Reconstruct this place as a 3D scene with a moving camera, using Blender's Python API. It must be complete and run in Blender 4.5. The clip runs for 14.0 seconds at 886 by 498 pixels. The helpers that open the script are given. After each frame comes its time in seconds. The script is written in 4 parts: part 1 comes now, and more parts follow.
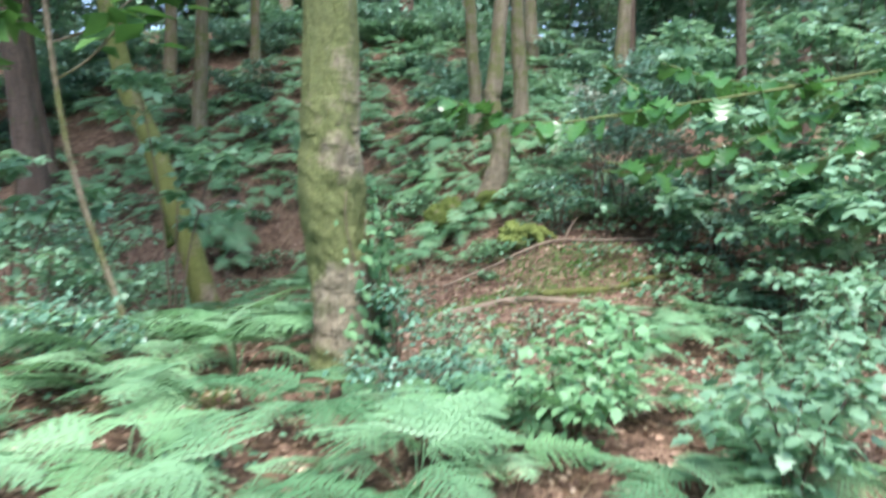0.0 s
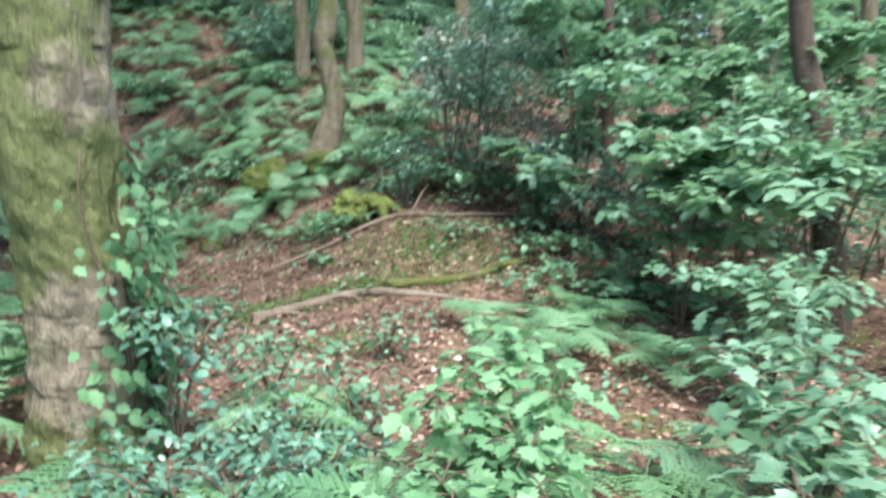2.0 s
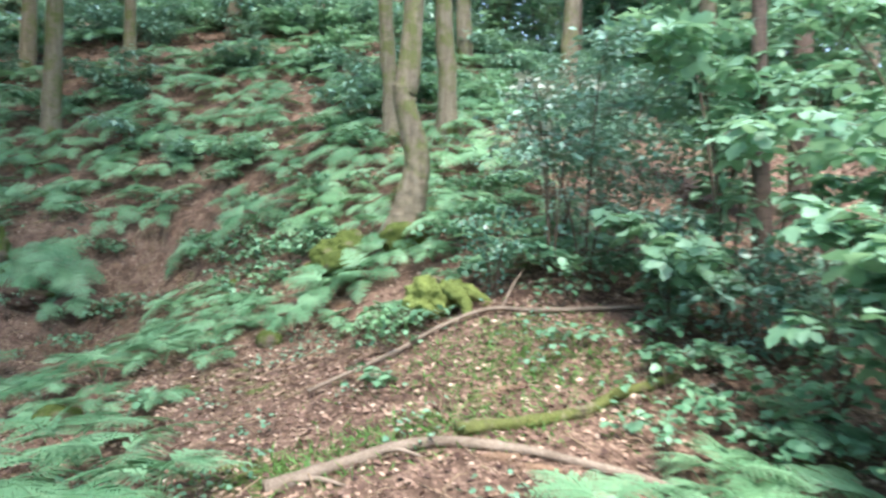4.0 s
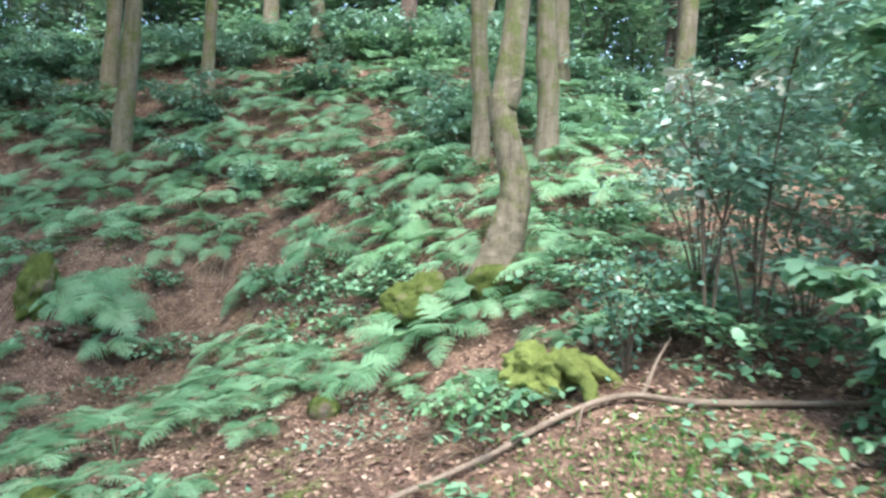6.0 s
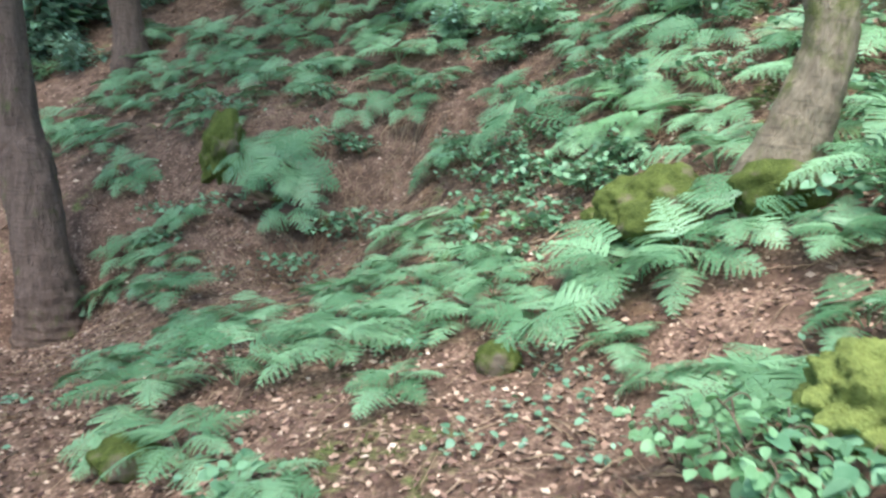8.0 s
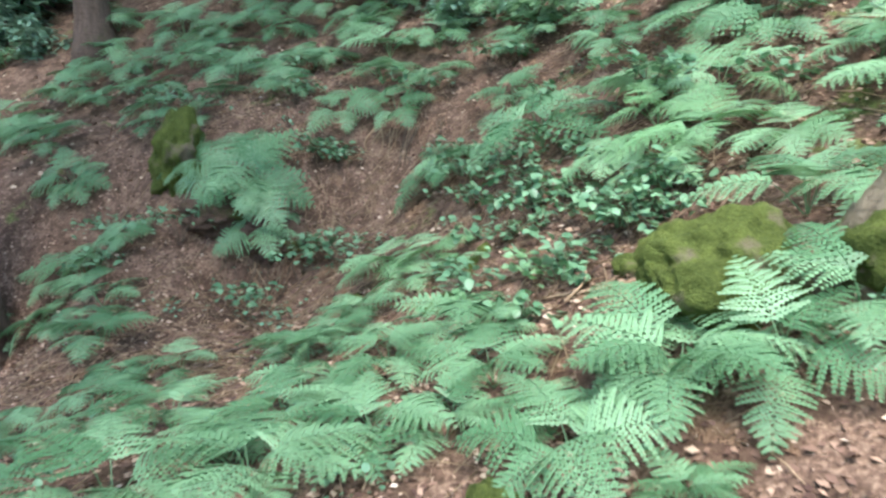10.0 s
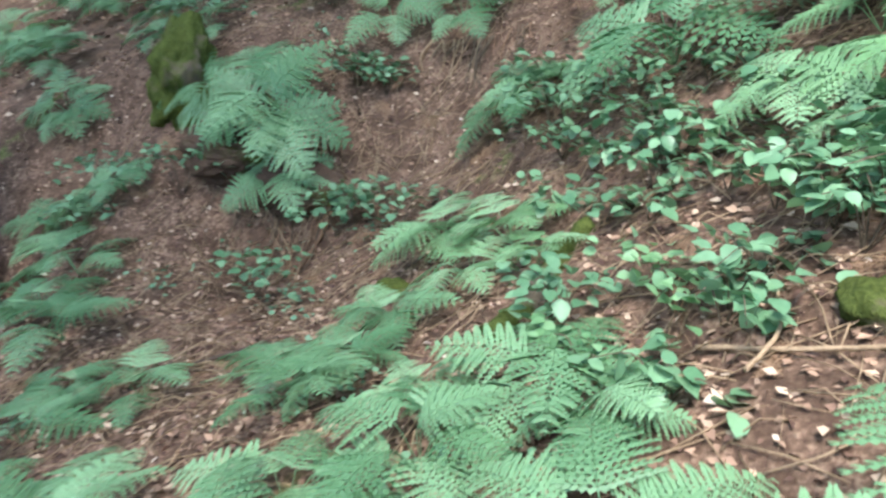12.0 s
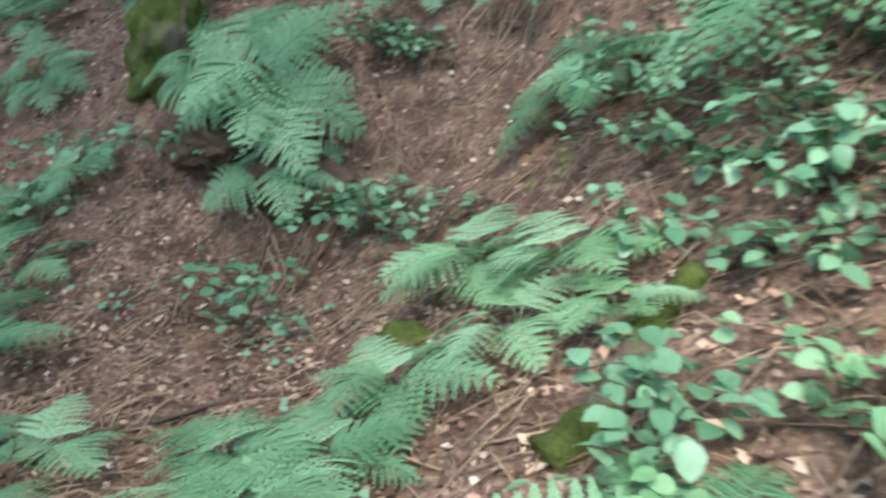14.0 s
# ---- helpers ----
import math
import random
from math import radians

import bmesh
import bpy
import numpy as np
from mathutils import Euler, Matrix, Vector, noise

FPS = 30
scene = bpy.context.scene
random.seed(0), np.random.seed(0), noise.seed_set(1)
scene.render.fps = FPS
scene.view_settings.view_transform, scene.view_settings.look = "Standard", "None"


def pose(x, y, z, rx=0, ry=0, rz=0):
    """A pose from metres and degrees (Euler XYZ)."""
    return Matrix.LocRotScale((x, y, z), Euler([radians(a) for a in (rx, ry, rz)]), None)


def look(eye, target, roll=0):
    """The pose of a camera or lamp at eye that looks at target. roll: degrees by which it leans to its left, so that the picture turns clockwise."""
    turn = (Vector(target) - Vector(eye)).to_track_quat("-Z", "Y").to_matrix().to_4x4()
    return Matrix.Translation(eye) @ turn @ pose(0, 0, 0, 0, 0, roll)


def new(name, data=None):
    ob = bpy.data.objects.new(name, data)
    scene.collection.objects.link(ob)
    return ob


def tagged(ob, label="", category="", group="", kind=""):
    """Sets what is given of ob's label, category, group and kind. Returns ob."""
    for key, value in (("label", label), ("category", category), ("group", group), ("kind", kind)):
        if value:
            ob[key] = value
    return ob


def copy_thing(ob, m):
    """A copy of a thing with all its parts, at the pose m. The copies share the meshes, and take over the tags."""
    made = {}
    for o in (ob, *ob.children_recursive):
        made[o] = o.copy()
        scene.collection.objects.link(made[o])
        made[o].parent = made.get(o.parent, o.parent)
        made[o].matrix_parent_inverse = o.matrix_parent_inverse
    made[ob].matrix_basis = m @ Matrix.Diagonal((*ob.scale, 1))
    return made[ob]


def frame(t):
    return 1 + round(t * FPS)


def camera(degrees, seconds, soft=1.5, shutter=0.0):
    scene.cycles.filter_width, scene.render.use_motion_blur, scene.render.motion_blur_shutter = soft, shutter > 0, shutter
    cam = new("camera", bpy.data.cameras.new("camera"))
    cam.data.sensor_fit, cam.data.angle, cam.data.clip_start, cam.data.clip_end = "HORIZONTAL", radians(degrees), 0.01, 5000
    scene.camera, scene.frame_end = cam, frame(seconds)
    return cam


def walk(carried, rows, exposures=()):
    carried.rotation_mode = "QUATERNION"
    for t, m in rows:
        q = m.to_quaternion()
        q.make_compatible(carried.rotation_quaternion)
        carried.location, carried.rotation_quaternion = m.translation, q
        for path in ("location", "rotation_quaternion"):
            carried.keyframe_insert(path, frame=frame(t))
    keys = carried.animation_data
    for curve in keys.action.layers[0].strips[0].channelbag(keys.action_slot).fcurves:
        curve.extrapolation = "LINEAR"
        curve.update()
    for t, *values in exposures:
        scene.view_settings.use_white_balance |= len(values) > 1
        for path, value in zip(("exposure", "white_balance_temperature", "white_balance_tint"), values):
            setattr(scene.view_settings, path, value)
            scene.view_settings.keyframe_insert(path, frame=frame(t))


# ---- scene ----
cam = camera(63.4, 14.0, 2.6, 0.5)
METRES, EYE, TILT, LEAN, TURN = 11.5, 1.5, -3.0, 0.0, 0.0
ROWS = [
    (0.0, 0.0, 0.0, 0.0, 0.0, 0.0, -0.0),
    (0.5, 0.0036, 0.0448, 0.008, -4.26, 3.32, -0.23),
    (1.0, 0.0022, 0.0688, 0.013, -9.56, 3.1, 0.61),
    (1.5, -0.003, 0.0937, 0.0123, -15.61, 2.11, 0.69),
    (2.0, 0.0036, 0.133, 0.0117, -13.75, -2.96, -0.53),
    (2.5, 0.0108, 0.1636, 0.0104, -11.23, -7.23, -6.85),
    (3.0, 0.0212, 0.203, 0.019, -8.35, -0.44, -0.46),
    (3.5, 0.0351, 0.2335, 0.0316, -11.63, 0.9, 0.4),
    (4.0, 0.0449, 0.2694, 0.0451, -4.95, 0.72, -0.18),
    (6.5, 0.0339, 0.4522, 0.0607, 3.71, 3.78, -2.39),
    (7.0, 0.032, 0.4997, 0.071, 11.04, -0.49, -1.45),
    (7.5, 0.0316, 0.5459, 0.0734, 18.83, -5.5, -3.55),
    (8.0, 0.0229, 0.5835, 0.0788, 19.05, -9.12, -4.97),
    (10.5, -0.0224, 0.7475, 0.093, 20.11, -9.88, -6.39),
    (11.0, -0.038, 0.7946, 0.0938, 27.54, -13.23, -6.2),
    (11.5, -0.0528, 0.8268, 0.093, 26.94, -12.72, -6.17),
    (12.0, -0.0635, 0.8599, 0.09, 25.94, -16.93, -5.36),
    (12.5, -0.0687, 0.8853, 0.09, 19.27, -14.34, -4.22),
    (13.0, -0.0833, 0.901, 0.0869, 10.66, -13.22, -3.62),
    (13.5, -0.0927, 0.9261, 0.0834, 19.78, -13.95, -5.95),
    (14.0, -0.1084, 0.951, 0.0774, 29.13, -18.24, -7.12),
]
walk(cam, [(t, pose(0, 0, EYE, TILT, LEAN, TURN) @ pose(METRES * x, METRES * y, METRES * z, 90 + pitch, roll, yaw)) for t, x, y, z, yaw, pitch, roll in ROWS], [(0.0, 2.75), (1.0, 2.93), (2.0, 2.75), (2.5, 2.70), (3.0, 2.75), (3.5, 3.03), (6.5, 3.26), (8.0, 3.13), (10.5, 3.14), (12.0, 3.18), (14.0, 3.16)])

# ---- world and light ----
world = bpy.data.worlds.new("overcast_sky")
scene.world = world
world.use_nodes = True
wn, wl = world.node_tree.nodes, world.node_tree.links
sky = wn.new("ShaderNodeTexSky")
sky.sky_type, sky.sun_disc = "NISHITA", False
sky.sun_elevation, sky.sun_rotation = radians(62), radians(174)
wl.new(sky.outputs[0], wn["Background"].inputs[0])
wn["Background"].inputs[1].default_value = 0.085
sun = new("sun", bpy.data.lights.new("sun", "SUN"))
sun.data.energy, sun.data.angle, sun.data.color = 1.5, radians(30), (1.0, 0.98, 0.96)
sun.matrix_world = look((1.6, -9, 32), (0, 8, 0))


# ---- materials ----
def shader(name, roughness=0.6, specular=0.4):
    m = bpy.data.materials.new(name)
    m.use_nodes = True
    b = m.node_tree.nodes["Principled BSDF"]
    b.inputs["Roughness"].default_value = roughness
    b.inputs["Specular IOR Level"].default_value = specular
    return m, m.node_tree.nodes, m.node_tree.links, b


def ramp(n, l, source, stops):
    r = n.new("ShaderNodeValToRGB")
    e = r.color_ramp.elements
    while len(e) < len(stops):
        e.new(0.5)
    for el, (p, c) in zip(e, stops):
        el.position, el.color = p, (*c, 1)
    l.new(source, r.inputs[0])
    return r.outputs[0]


def noise_tex(n, l, scale, detail=6, stretch=(1, 1, 1), rough=0.6):
    c, mp, t = n.new("ShaderNodeTexCoord"), n.new("ShaderNodeMapping"), n.new("ShaderNodeTexNoise")
    mp.inputs["Scale"].default_value = stretch
    l.new(c.outputs["Object"], mp.inputs[0])
    l.new(mp.outputs[0], t.inputs["Vector"])
    t.inputs["Scale"].default_value, t.inputs["Detail"].default_value, t.inputs["Roughness"].default_value = scale, detail, rough
    return t.outputs[0]


def mix(n, l, fac, a, b, mode="MIX"):
    m = n.new("ShaderNodeMix")
    m.data_type, m.blend_type = "RGBA", mode
    for sock, v in ((m.inputs[0], fac), (m.inputs[6], a), (m.inputs[7], b)):
        if isinstance(v, (int, float)):
            sock.default_value = v
        elif isinstance(v, tuple):
            sock.default_value = (*v, 1)
        else:
            l.new(v, sock)
    return m.outputs[2]


def bump(n, l, b, height, strength, distance):
    u = n.new("ShaderNodeBump")
    u.inputs["Strength"].default_value, u.inputs["Distance"].default_value = strength, distance
    l.new(height, u.inputs["Height"])
    l.new(u.outputs[0], b.inputs["Normal"])


def leaf_material(name, dark, light, roughness=0.5, glow=0.3, per="object", specular=0.35):
    """Leaf: varied green, partly see-through."""
    m, n, l, b = shader(name, roughness, specular)
    if per == "object":
        rnd = n.new("ShaderNodeObjectInfo").outputs["Random"]
    else:
        rnd = n.new("ShaderNodeNewGeometry").outputs["Random Per Island"]
    big = noise_tex(n, l, 22.0, 5)
    both = n.new("ShaderNodeMath")
    both.operation = "MULTIPLY_ADD"
    l.new(big, both.inputs[0])
    both.inputs[1].default_value = 0.5
    half = n.new("ShaderNodeMath")
    half.operation = "MULTIPLY"
    l.new(rnd, half.inputs[0])
    half.inputs[1].default_value = 0.6
    l.new(half.outputs[0], both.inputs[2])
    col = ramp(n, l, both.outputs[0], [(0.1, dark), (0.85, light)])
    l.new(col, b.inputs["Base Color"])
    tr = n.new("ShaderNodeBsdfTranslucent")
    warm = mix(n, l, 1.0, col, (1.0, 1.0, 0.82), "MULTIPLY")
    l.new(warm, tr.inputs[0])
    ms = n.new("ShaderNodeMixShader")
    ms.inputs[0].default_value = glow
    l.new(b.outputs[0], ms.inputs[1])
    l.new(tr.outputs[0], ms.inputs[2])
    l.new(ms.outputs[0], n["Material Output"].inputs[0])
    return m


def bark_material(name, dark, light, moss, moss_amount, cracks=0.8, belts=()):
    """Bark with long furrows, cross cracks and patches of moss."""
    m, n, l, b = shader(name, 0.85, 0.2)
    furrow = noise_tex(n, l, 14, 8, (1, 1, 0.12))
    fine = noise_tex(n, l, 45, 6, (1, 1, 0.35))
    wood = ramp(n, l, furrow, [(0.3, dark), (0.62, light)])
    wood = mix(n, l, 0.35, wood, ramp(n, l, fine, [(0.3, dark), (0.7, light)]))
    slit = noise_tex(n, l, 6, 3, (1, 1, 6.0), 0.5)
    wood = mix(n, l, ramp(n, l, slit, [(0.585, (0, 0, 0)), (0.62, (cracks, cracks, cracks))]), wood, tuple(c * 0.25 for c in dark))
    patch = noise_tex(n, l, 3.0, 8, (1, 1, 0.75), 0.72)
    if belts:
        xyz = n.new("ShaderNodeSeparateXYZ")
        l.new(n.new("ShaderNodeTexCoord").outputs["Object"], xyz.inputs[0])
        tall = n.new("ShaderNodeMath")
        tall.operation = "DIVIDE"
        l.new(xyz.outputs[2], tall.inputs[0])
        tall.inputs[1].default_value = 3.0
        share = ramp(n, l, tall.outputs[0], [(z / 3.0, (v, v, v)) for z, v in belts])
        weigh = n.new("ShaderNodeMath")
        weigh.operation = "MULTIPLY_ADD"
        l.new(share, weigh.inputs[0])
        weigh.inputs[1].default_value = 0.42
        l.new(patch, weigh.inputs[2])
        aside = n.new("ShaderNodeMath")
        aside.operation = "MULTIPLY_ADD"
        l.new(xyz.outputs[0], aside.inputs[0])
        aside.inputs[1].default_value = -0.45
        l.new(weigh.outputs[0], aside.inputs[2])
        patch = aside.outputs[0]
    tone = noise_tex(n, l, 60, 4)
    mossy = ramp(n, l, tone, [(0.3, tuple(c * 0.55 for c in moss)), (0.7, moss)])
    a = 0.72 - moss_amount * 0.5
    col = mix(n, l, ramp(n, l, patch, [(a - 0.05, (0, 0, 0)), (a + 0.06, (0.9, 0.9, 0.9))]), wood, mossy)
    l.new(col, b.inputs["Base Color"])
    hs = n.new("ShaderNodeMath")
    hs.operation = "ADD"
    l.new(furrow, hs.inputs[0])
    l.new(fine, hs.inputs[1])
    bump(n, l, b, hs.outputs[0], 1.0, 0.035)
    return m


def moss_material(name, dark, light, bare, bare_amount):
    m, n, l, b = shader(name, 0.95, 0.1)
    fine, big = noise_tex(n, l, 70, 6), noise_tex(n, l, 6, 6)
    col = mix(n, l, 0.5, ramp(n, l, fine, [(0.3, dark), (0.7, light)]), ramp(n, l, big, [(0.35, dark), (0.65, light)]))
    patch = noise_tex(n, l, 3.5, 7)
    a = 0.75 - bare_amount * 0.5
    col = mix(n, l, ramp(n, l, patch, [(a - 0.05, (0, 0, 0)), (a + 0.05, (1, 1, 1))]), col, bare)
    l.new(col, b.inputs["Base Color"])
    bump(n, l, b, fine, 1.0, 0.03)
    return m


def ground_material():
    m, n, l, b = shader("leaf_mould", 0.95, 0.1)
    fine, mid, big = noise_tex(n, l, 38, 8), noise_tex(n, l, 6, 7), noise_tex(n, l, 0.7, 5)
    col = ramp(n, l, fine, [(0.3, (0.05, 0.029, 0.023)), (0.5, (0.185, 0.118, 0.084)), (0.68, (0.36, 0.248, 0.178))])
    col = mix(n, l, ramp(n, l, mid, [(0.4, (0.8, 0.8, 0.8)), (0.6, (0, 0, 0))]), col, (0.065, 0.04, 0.028))
    mossy = ramp(n, l, fine, [(0.3, (0.03, 0.06, 0.012)), (0.7, (0.12, 0.19, 0.04))])
    patch = n.new("ShaderNodeMath")
    patch.operation = "MULTIPLY_ADD"
    l.new(mid, patch.inputs[0])
    patch.inputs[1].default_value = 0.45
    l.new(big, patch.inputs[2])
    col = mix(n, l, ramp(n, l, patch.outputs[0], [(0.84, (0, 0, 0)), (0.92, (0.7, 0.7, 0.7))]), col, mossy)
    l.new(col, b.inputs["Base Color"])
    bump(n, l, b, fine, 0.8, 0.03)
    return m


def litter_material():
    m, n, l, b = shader("dead_leaves", 0.8, 0.2)
    rnd = n.new("ShaderNodeNewGeometry").outputs["Random Per Island"]
    col = ramp(n, l, rnd, [(0.0, (0.055, 0.03, 0.024)), (0.4, (0.16, 0.096, 0.07)), (0.8, (0.35, 0.232, 0.165)), (0.985, (0.5, 0.38, 0.28)), (1.0, (0.62, 0.53, 0.45))])
    l.new(col, b.inputs["Base Color"])
    return m


def wood_material(name, dark, light):
    m, n, l, b = shader(name, 0.85, 0.2)
    g, f = noise_tex(n, l, 5, 6), noise_tex(n, l, 60, 6)
    col = mix(n, l, 0.5, ramp(n, l, g, [(0.3, dark), (0.65, light)]), ramp(n, l, f, [(0.3, dark), (0.7, light)]))
    l.new(col, b.inputs["Base Color"])
    bump(n, l, b, f, 0.8, 0.01)
    return m


FERN = leaf_material("fern_green", (0.05, 0.155, 0.062), (0.225, 0.405, 0.222), 0.5, 0.3, specular=0.45)
FERN_LIGHT = leaf_material("fern_light_green", (0.125, 0.285, 0.115), (0.27, 0.455, 0.26), 0.5, 0.3, specular=0.45)
BRAMBLE = leaf_material("bramble_green", (0.06, 0.165, 0.08), (0.215, 0.385, 0.222), 0.34, 0.25)
IVY_BRIGHT = leaf_material("bright_ivy_green", (0.035, 0.115, 0.05), (0.15, 0.29, 0.135), 0.5, 0.2, "island", 0.3)
HOLLY = leaf_material("holly_green", (0.016, 0.07, 0.018), (0.075, 0.21, 0.05), 0.3, 0.3, specular=0.9)
HOLLY_BUSH = leaf_material("holly_bush_green", (0.045, 0.125, 0.08), (0.165, 0.310, 0.21), 0.26, 0.15, "island", 0.6)
HAZEL = leaf_material("broad_leaf_green", (0.075, 0.19, 0.1), (0.27, 0.445, 0.29), 0.4, 0.42, "island", 0.6)
GRASS_LEAF = leaf_material("seedling_green", (0.065, 0.170, 0.092), (0.205, 0.370, 0.238), 0.45, 0.3, "island")
LIME = leaf_material("young_leaf_green", (0.097, 0.240, 0.099), (0.248, 0.440, 0.238), 0.45, 0.4, "island")
UNDER = leaf_material("undergrowth_green", (0.07, 0.175, 0.115), (0.27, 0.43, 0.32), 0.3, 0.2, "island", 0.5)
CROWN = leaf_material("canopy_green", (0.03, 0.09, 0.02), (0.1, 0.22, 0.06), 0.5, 0.4, "island")
GRASS = leaf_material("grass_green", (0.05, 0.145, 0.03), (0.15, 0.30, 0.075), 0.5, 0.3, "island")
BARK_MOSSY = bark_material("mossy_bark", (0.1, 0.078, 0.05), (0.31, 0.25, 0.175), (0.155, 0.18, 0.045), 0.6)
BARK_BELTED = bark_material("mossy_belted_bark", (0.115, 0.092, 0.065), (0.35, 0.30, 0.215), (0.155, 0.185, 0.065), 0.12, 0.55,
                            [(0.0, 0.75), (0.2, 0.2), (0.6, 0.25), (0.75, 0.8), (1.1, 0.85), (1.25, 0.35), (1.6, 0.34), (1.9, 0.52), (2.6, 0.44)])
BARK_GREY = bark_material("grey_brown_bark", (0.1, 0.08, 0.055), (0.245, 0.205, 0.145), (0.14, 0.16, 0.05), 0.38, 0.3)
BARK_DARK = bark_material("dark_bark", (0.06, 0.043, 0.034), (0.165, 0.118, 0.092), (0.1, 0.12, 0.04), 0.2, 0.3)
MOSS = moss_material("bright_moss", (0.075, 0.1, 0.026), (0.285, 0.34, 0.1), (0.3, 0.24, 0.15), 0.05)
MOSS_DARK = moss_material("dark_moss", (0.03, 0.046, 0.012), (0.14, 0.175, 0.045), (0.16, 0.13, 0.095), 0.35)
SOIL = moss_material("bare_soil", (0.03, 0.02, 0.015), (0.17, 0.115, 0.085), (0.07, 0.085, 0.025), 0.28)
DEADWOOD = wood_material("dead_wood", (0.085, 0.06, 0.042), (0.3, 0.235, 0.175))
TWIG = wood_material("twig_brown", (0.055, 0.04, 0.028), (0.17, 0.13, 0.09))
STRAW = wood_material("dry_straw", (0.14, 0.09, 0.055), (0.42, 0.31, 0.2))
DEAD_FERN = wood_material("dead_fern_brown", (0.1, 0.058, 0.035), (0.3, 0.19, 0.12))
HOLLY_STEM = wood_material("holly_stem", (0.045, 0.07, 0.025), (0.15, 0.18, 0.07))
BRAMBLE_JOINED = leaf_material("bramble_leaf", (0.05, 0.145, 0.07), (0.185, 0.34, 0.2), 0.42, 0.25, "island")
PALE_LEAF = leaf_material("withered_pale_leaf", (0.22, 0.24, 0.18), (0.42, 0.44, 0.36), 0.6, 0.2, "island")
PALE = wood_material("pale_stone", (0.5, 0.48, 0.42), (0.8, 0.78, 0.72))
GROUND, LITTER = ground_material(), litter_material()

# ---- helpers for meshes ----
rng = np.random.default_rng(11)


def make_mesh(name, verts, faces, material, smooth=True):
    me = bpy.data.meshes.new(name)
    verts, faces = np.asarray(verts, np.float32), np.asarray(faces, np.int32)
    k = faces.shape[1]
    me.vertices.add(len(verts))
    me.vertices.foreach_set("co", verts.ravel())
    me.loops.add(faces.size)
    me.loops.foreach_set("vertex_index", faces.ravel())
    me.polygons.add(len(faces))
    me.polygons.foreach_set("loop_start", np.arange(0, faces.size, k, dtype=np.int32))
    me.update(calc_edges=True)
    me.validate()
    if smooth:
        me.polygons.foreach_set("use_smooth", np.ones(len(me.polygons), bool))
    me.materials.append(material)
    return me


def part(name, me, parent, label="", m=None):
    ob = new(name, me)
    ob.parent = parent
    if m is not None:
        ob.matrix_basis = m
    return tagged(ob, label)


def thing(name, x, y, z, label, category, group="", turn=0.0):
    ob = new(name)
    ob.empty_display_size = 0.1
    ob.matrix_basis = pose(x, y, z, 0, 0, turn)
    return tagged(ob, label, category, group)


def unit(v):
    return v / np.maximum(np.linalg.norm(v, axis=-1, keepdims=True), 1e-9)


def tube(points, radii, seg=8, rough=0.0, freq=3.0, seed=0.0):
    """A closed tapering tube along points; rough: relief as a share of the radius."""
    p, r = np.asarray(points, float), np.asarray(radii, float)
    d = unit(np.gradient(p, axis=0))
    ref = np.array([0.0, 0, 1]) if abs(d[:, 2]).mean() < 0.7 else np.array([1.0, 0, 0])
    a = unit(np.cross(d, ref))
    b = np.cross(d, a)
    th = np.linspace(0, 2 * math.pi, seg, endpoint=False)
    rr = np.repeat(r[:, None], seg, 1)
    if rough:
        s = np.arange(len(p))[:, None] / len(p) * freq
        rr = rr * (1 + rough * (np.sin(3 * th + 4 * s + seed) * 0.5 + np.sin(7 * th - 9 * s + seed * 2) * 0.3 + np.sin(13 * th + 31 * s + seed) * 0.25
                                + np.sin(2 * th + 17 * s + seed * 3) * 0.4))
    v = p[:, None] + rr[..., None] * (np.cos(th)[None, :, None] * a[:, None] + np.sin(th)[None, :, None] * b[:, None])
    v = v.reshape(-1, 3)
    i, j = np.meshgrid(np.arange(len(p) - 1), np.arange(seg), indexing="ij")
    q = np.stack([i * seg + j, i * seg + (j + 1) % seg, (i + 1) * seg + (j + 1) % seg, (i + 1) * seg + j], -1).reshape(-1, 4)
    f = np.concatenate([q[:, [0, 1, 2]], q[:, [0, 2, 3]]])
    n = len(v)
    v = np.concatenate([v, p[:1], p[-1:]])
    k = np.arange(seg)
    cap0 = np.stack([np.full(seg, n), (k + 1) % seg, k], -1)
    e = (len(p) - 1) * seg
    cap1 = np.stack([np.full(seg, n + 1), e + k, e + (k + 1) % seg], -1)
    return v, np.concatenate([f, cap0, cap1])


def join(pieces):
    vs, fs, at = [], [], 0
    for v, f in pieces:
        vs.append(v)
        fs.append(np.asarray(f) + at)
        at += len(v)
    return np.concatenate(vs), np.concatenate(fs)


def curve_points(knots, n):
    """A smooth line through a few knots (Catmull-Rom)."""
    k = np.asarray(knots, float)
    k = np.concatenate([2 * k[:1] - k[1:2], k, 2 * k[-1:] - k[-2:-1]])
    out = []
    for t in np.linspace(0, len(k) - 3 - 1e-6, n):
        i, u = int(t), t - int(t)
        a, b, c, d = k[i:i + 4]
        out.append(0.5 * (2 * b + (c - a) * u + (2 * a - 5 * b + 4 * c - d) * u * u + (3 * b - a - 3 * c + d) * u ** 3))
    return np.array(out)


def spread(template, pos, along, up, size):
    """Copies of a leaf template at many places, joined."""
    tv, tf = template
    x = unit(along)
    y = unit(np.cross(up, x))
    z = np.cross(x, y)
    size = np.asarray(size)[:, None, None]
    v = pos[:, None] + size * (tv[None, :, 0:1] * x[:, None] + tv[None, :, 1:2] * y[:, None] + tv[None, :, 2:3] * z[:, None])
    f = tf[None] + (np.arange(len(pos)) * len(tv))[:, None, None]
    return v.reshape(-1, 3), f.reshape(-1, 3)


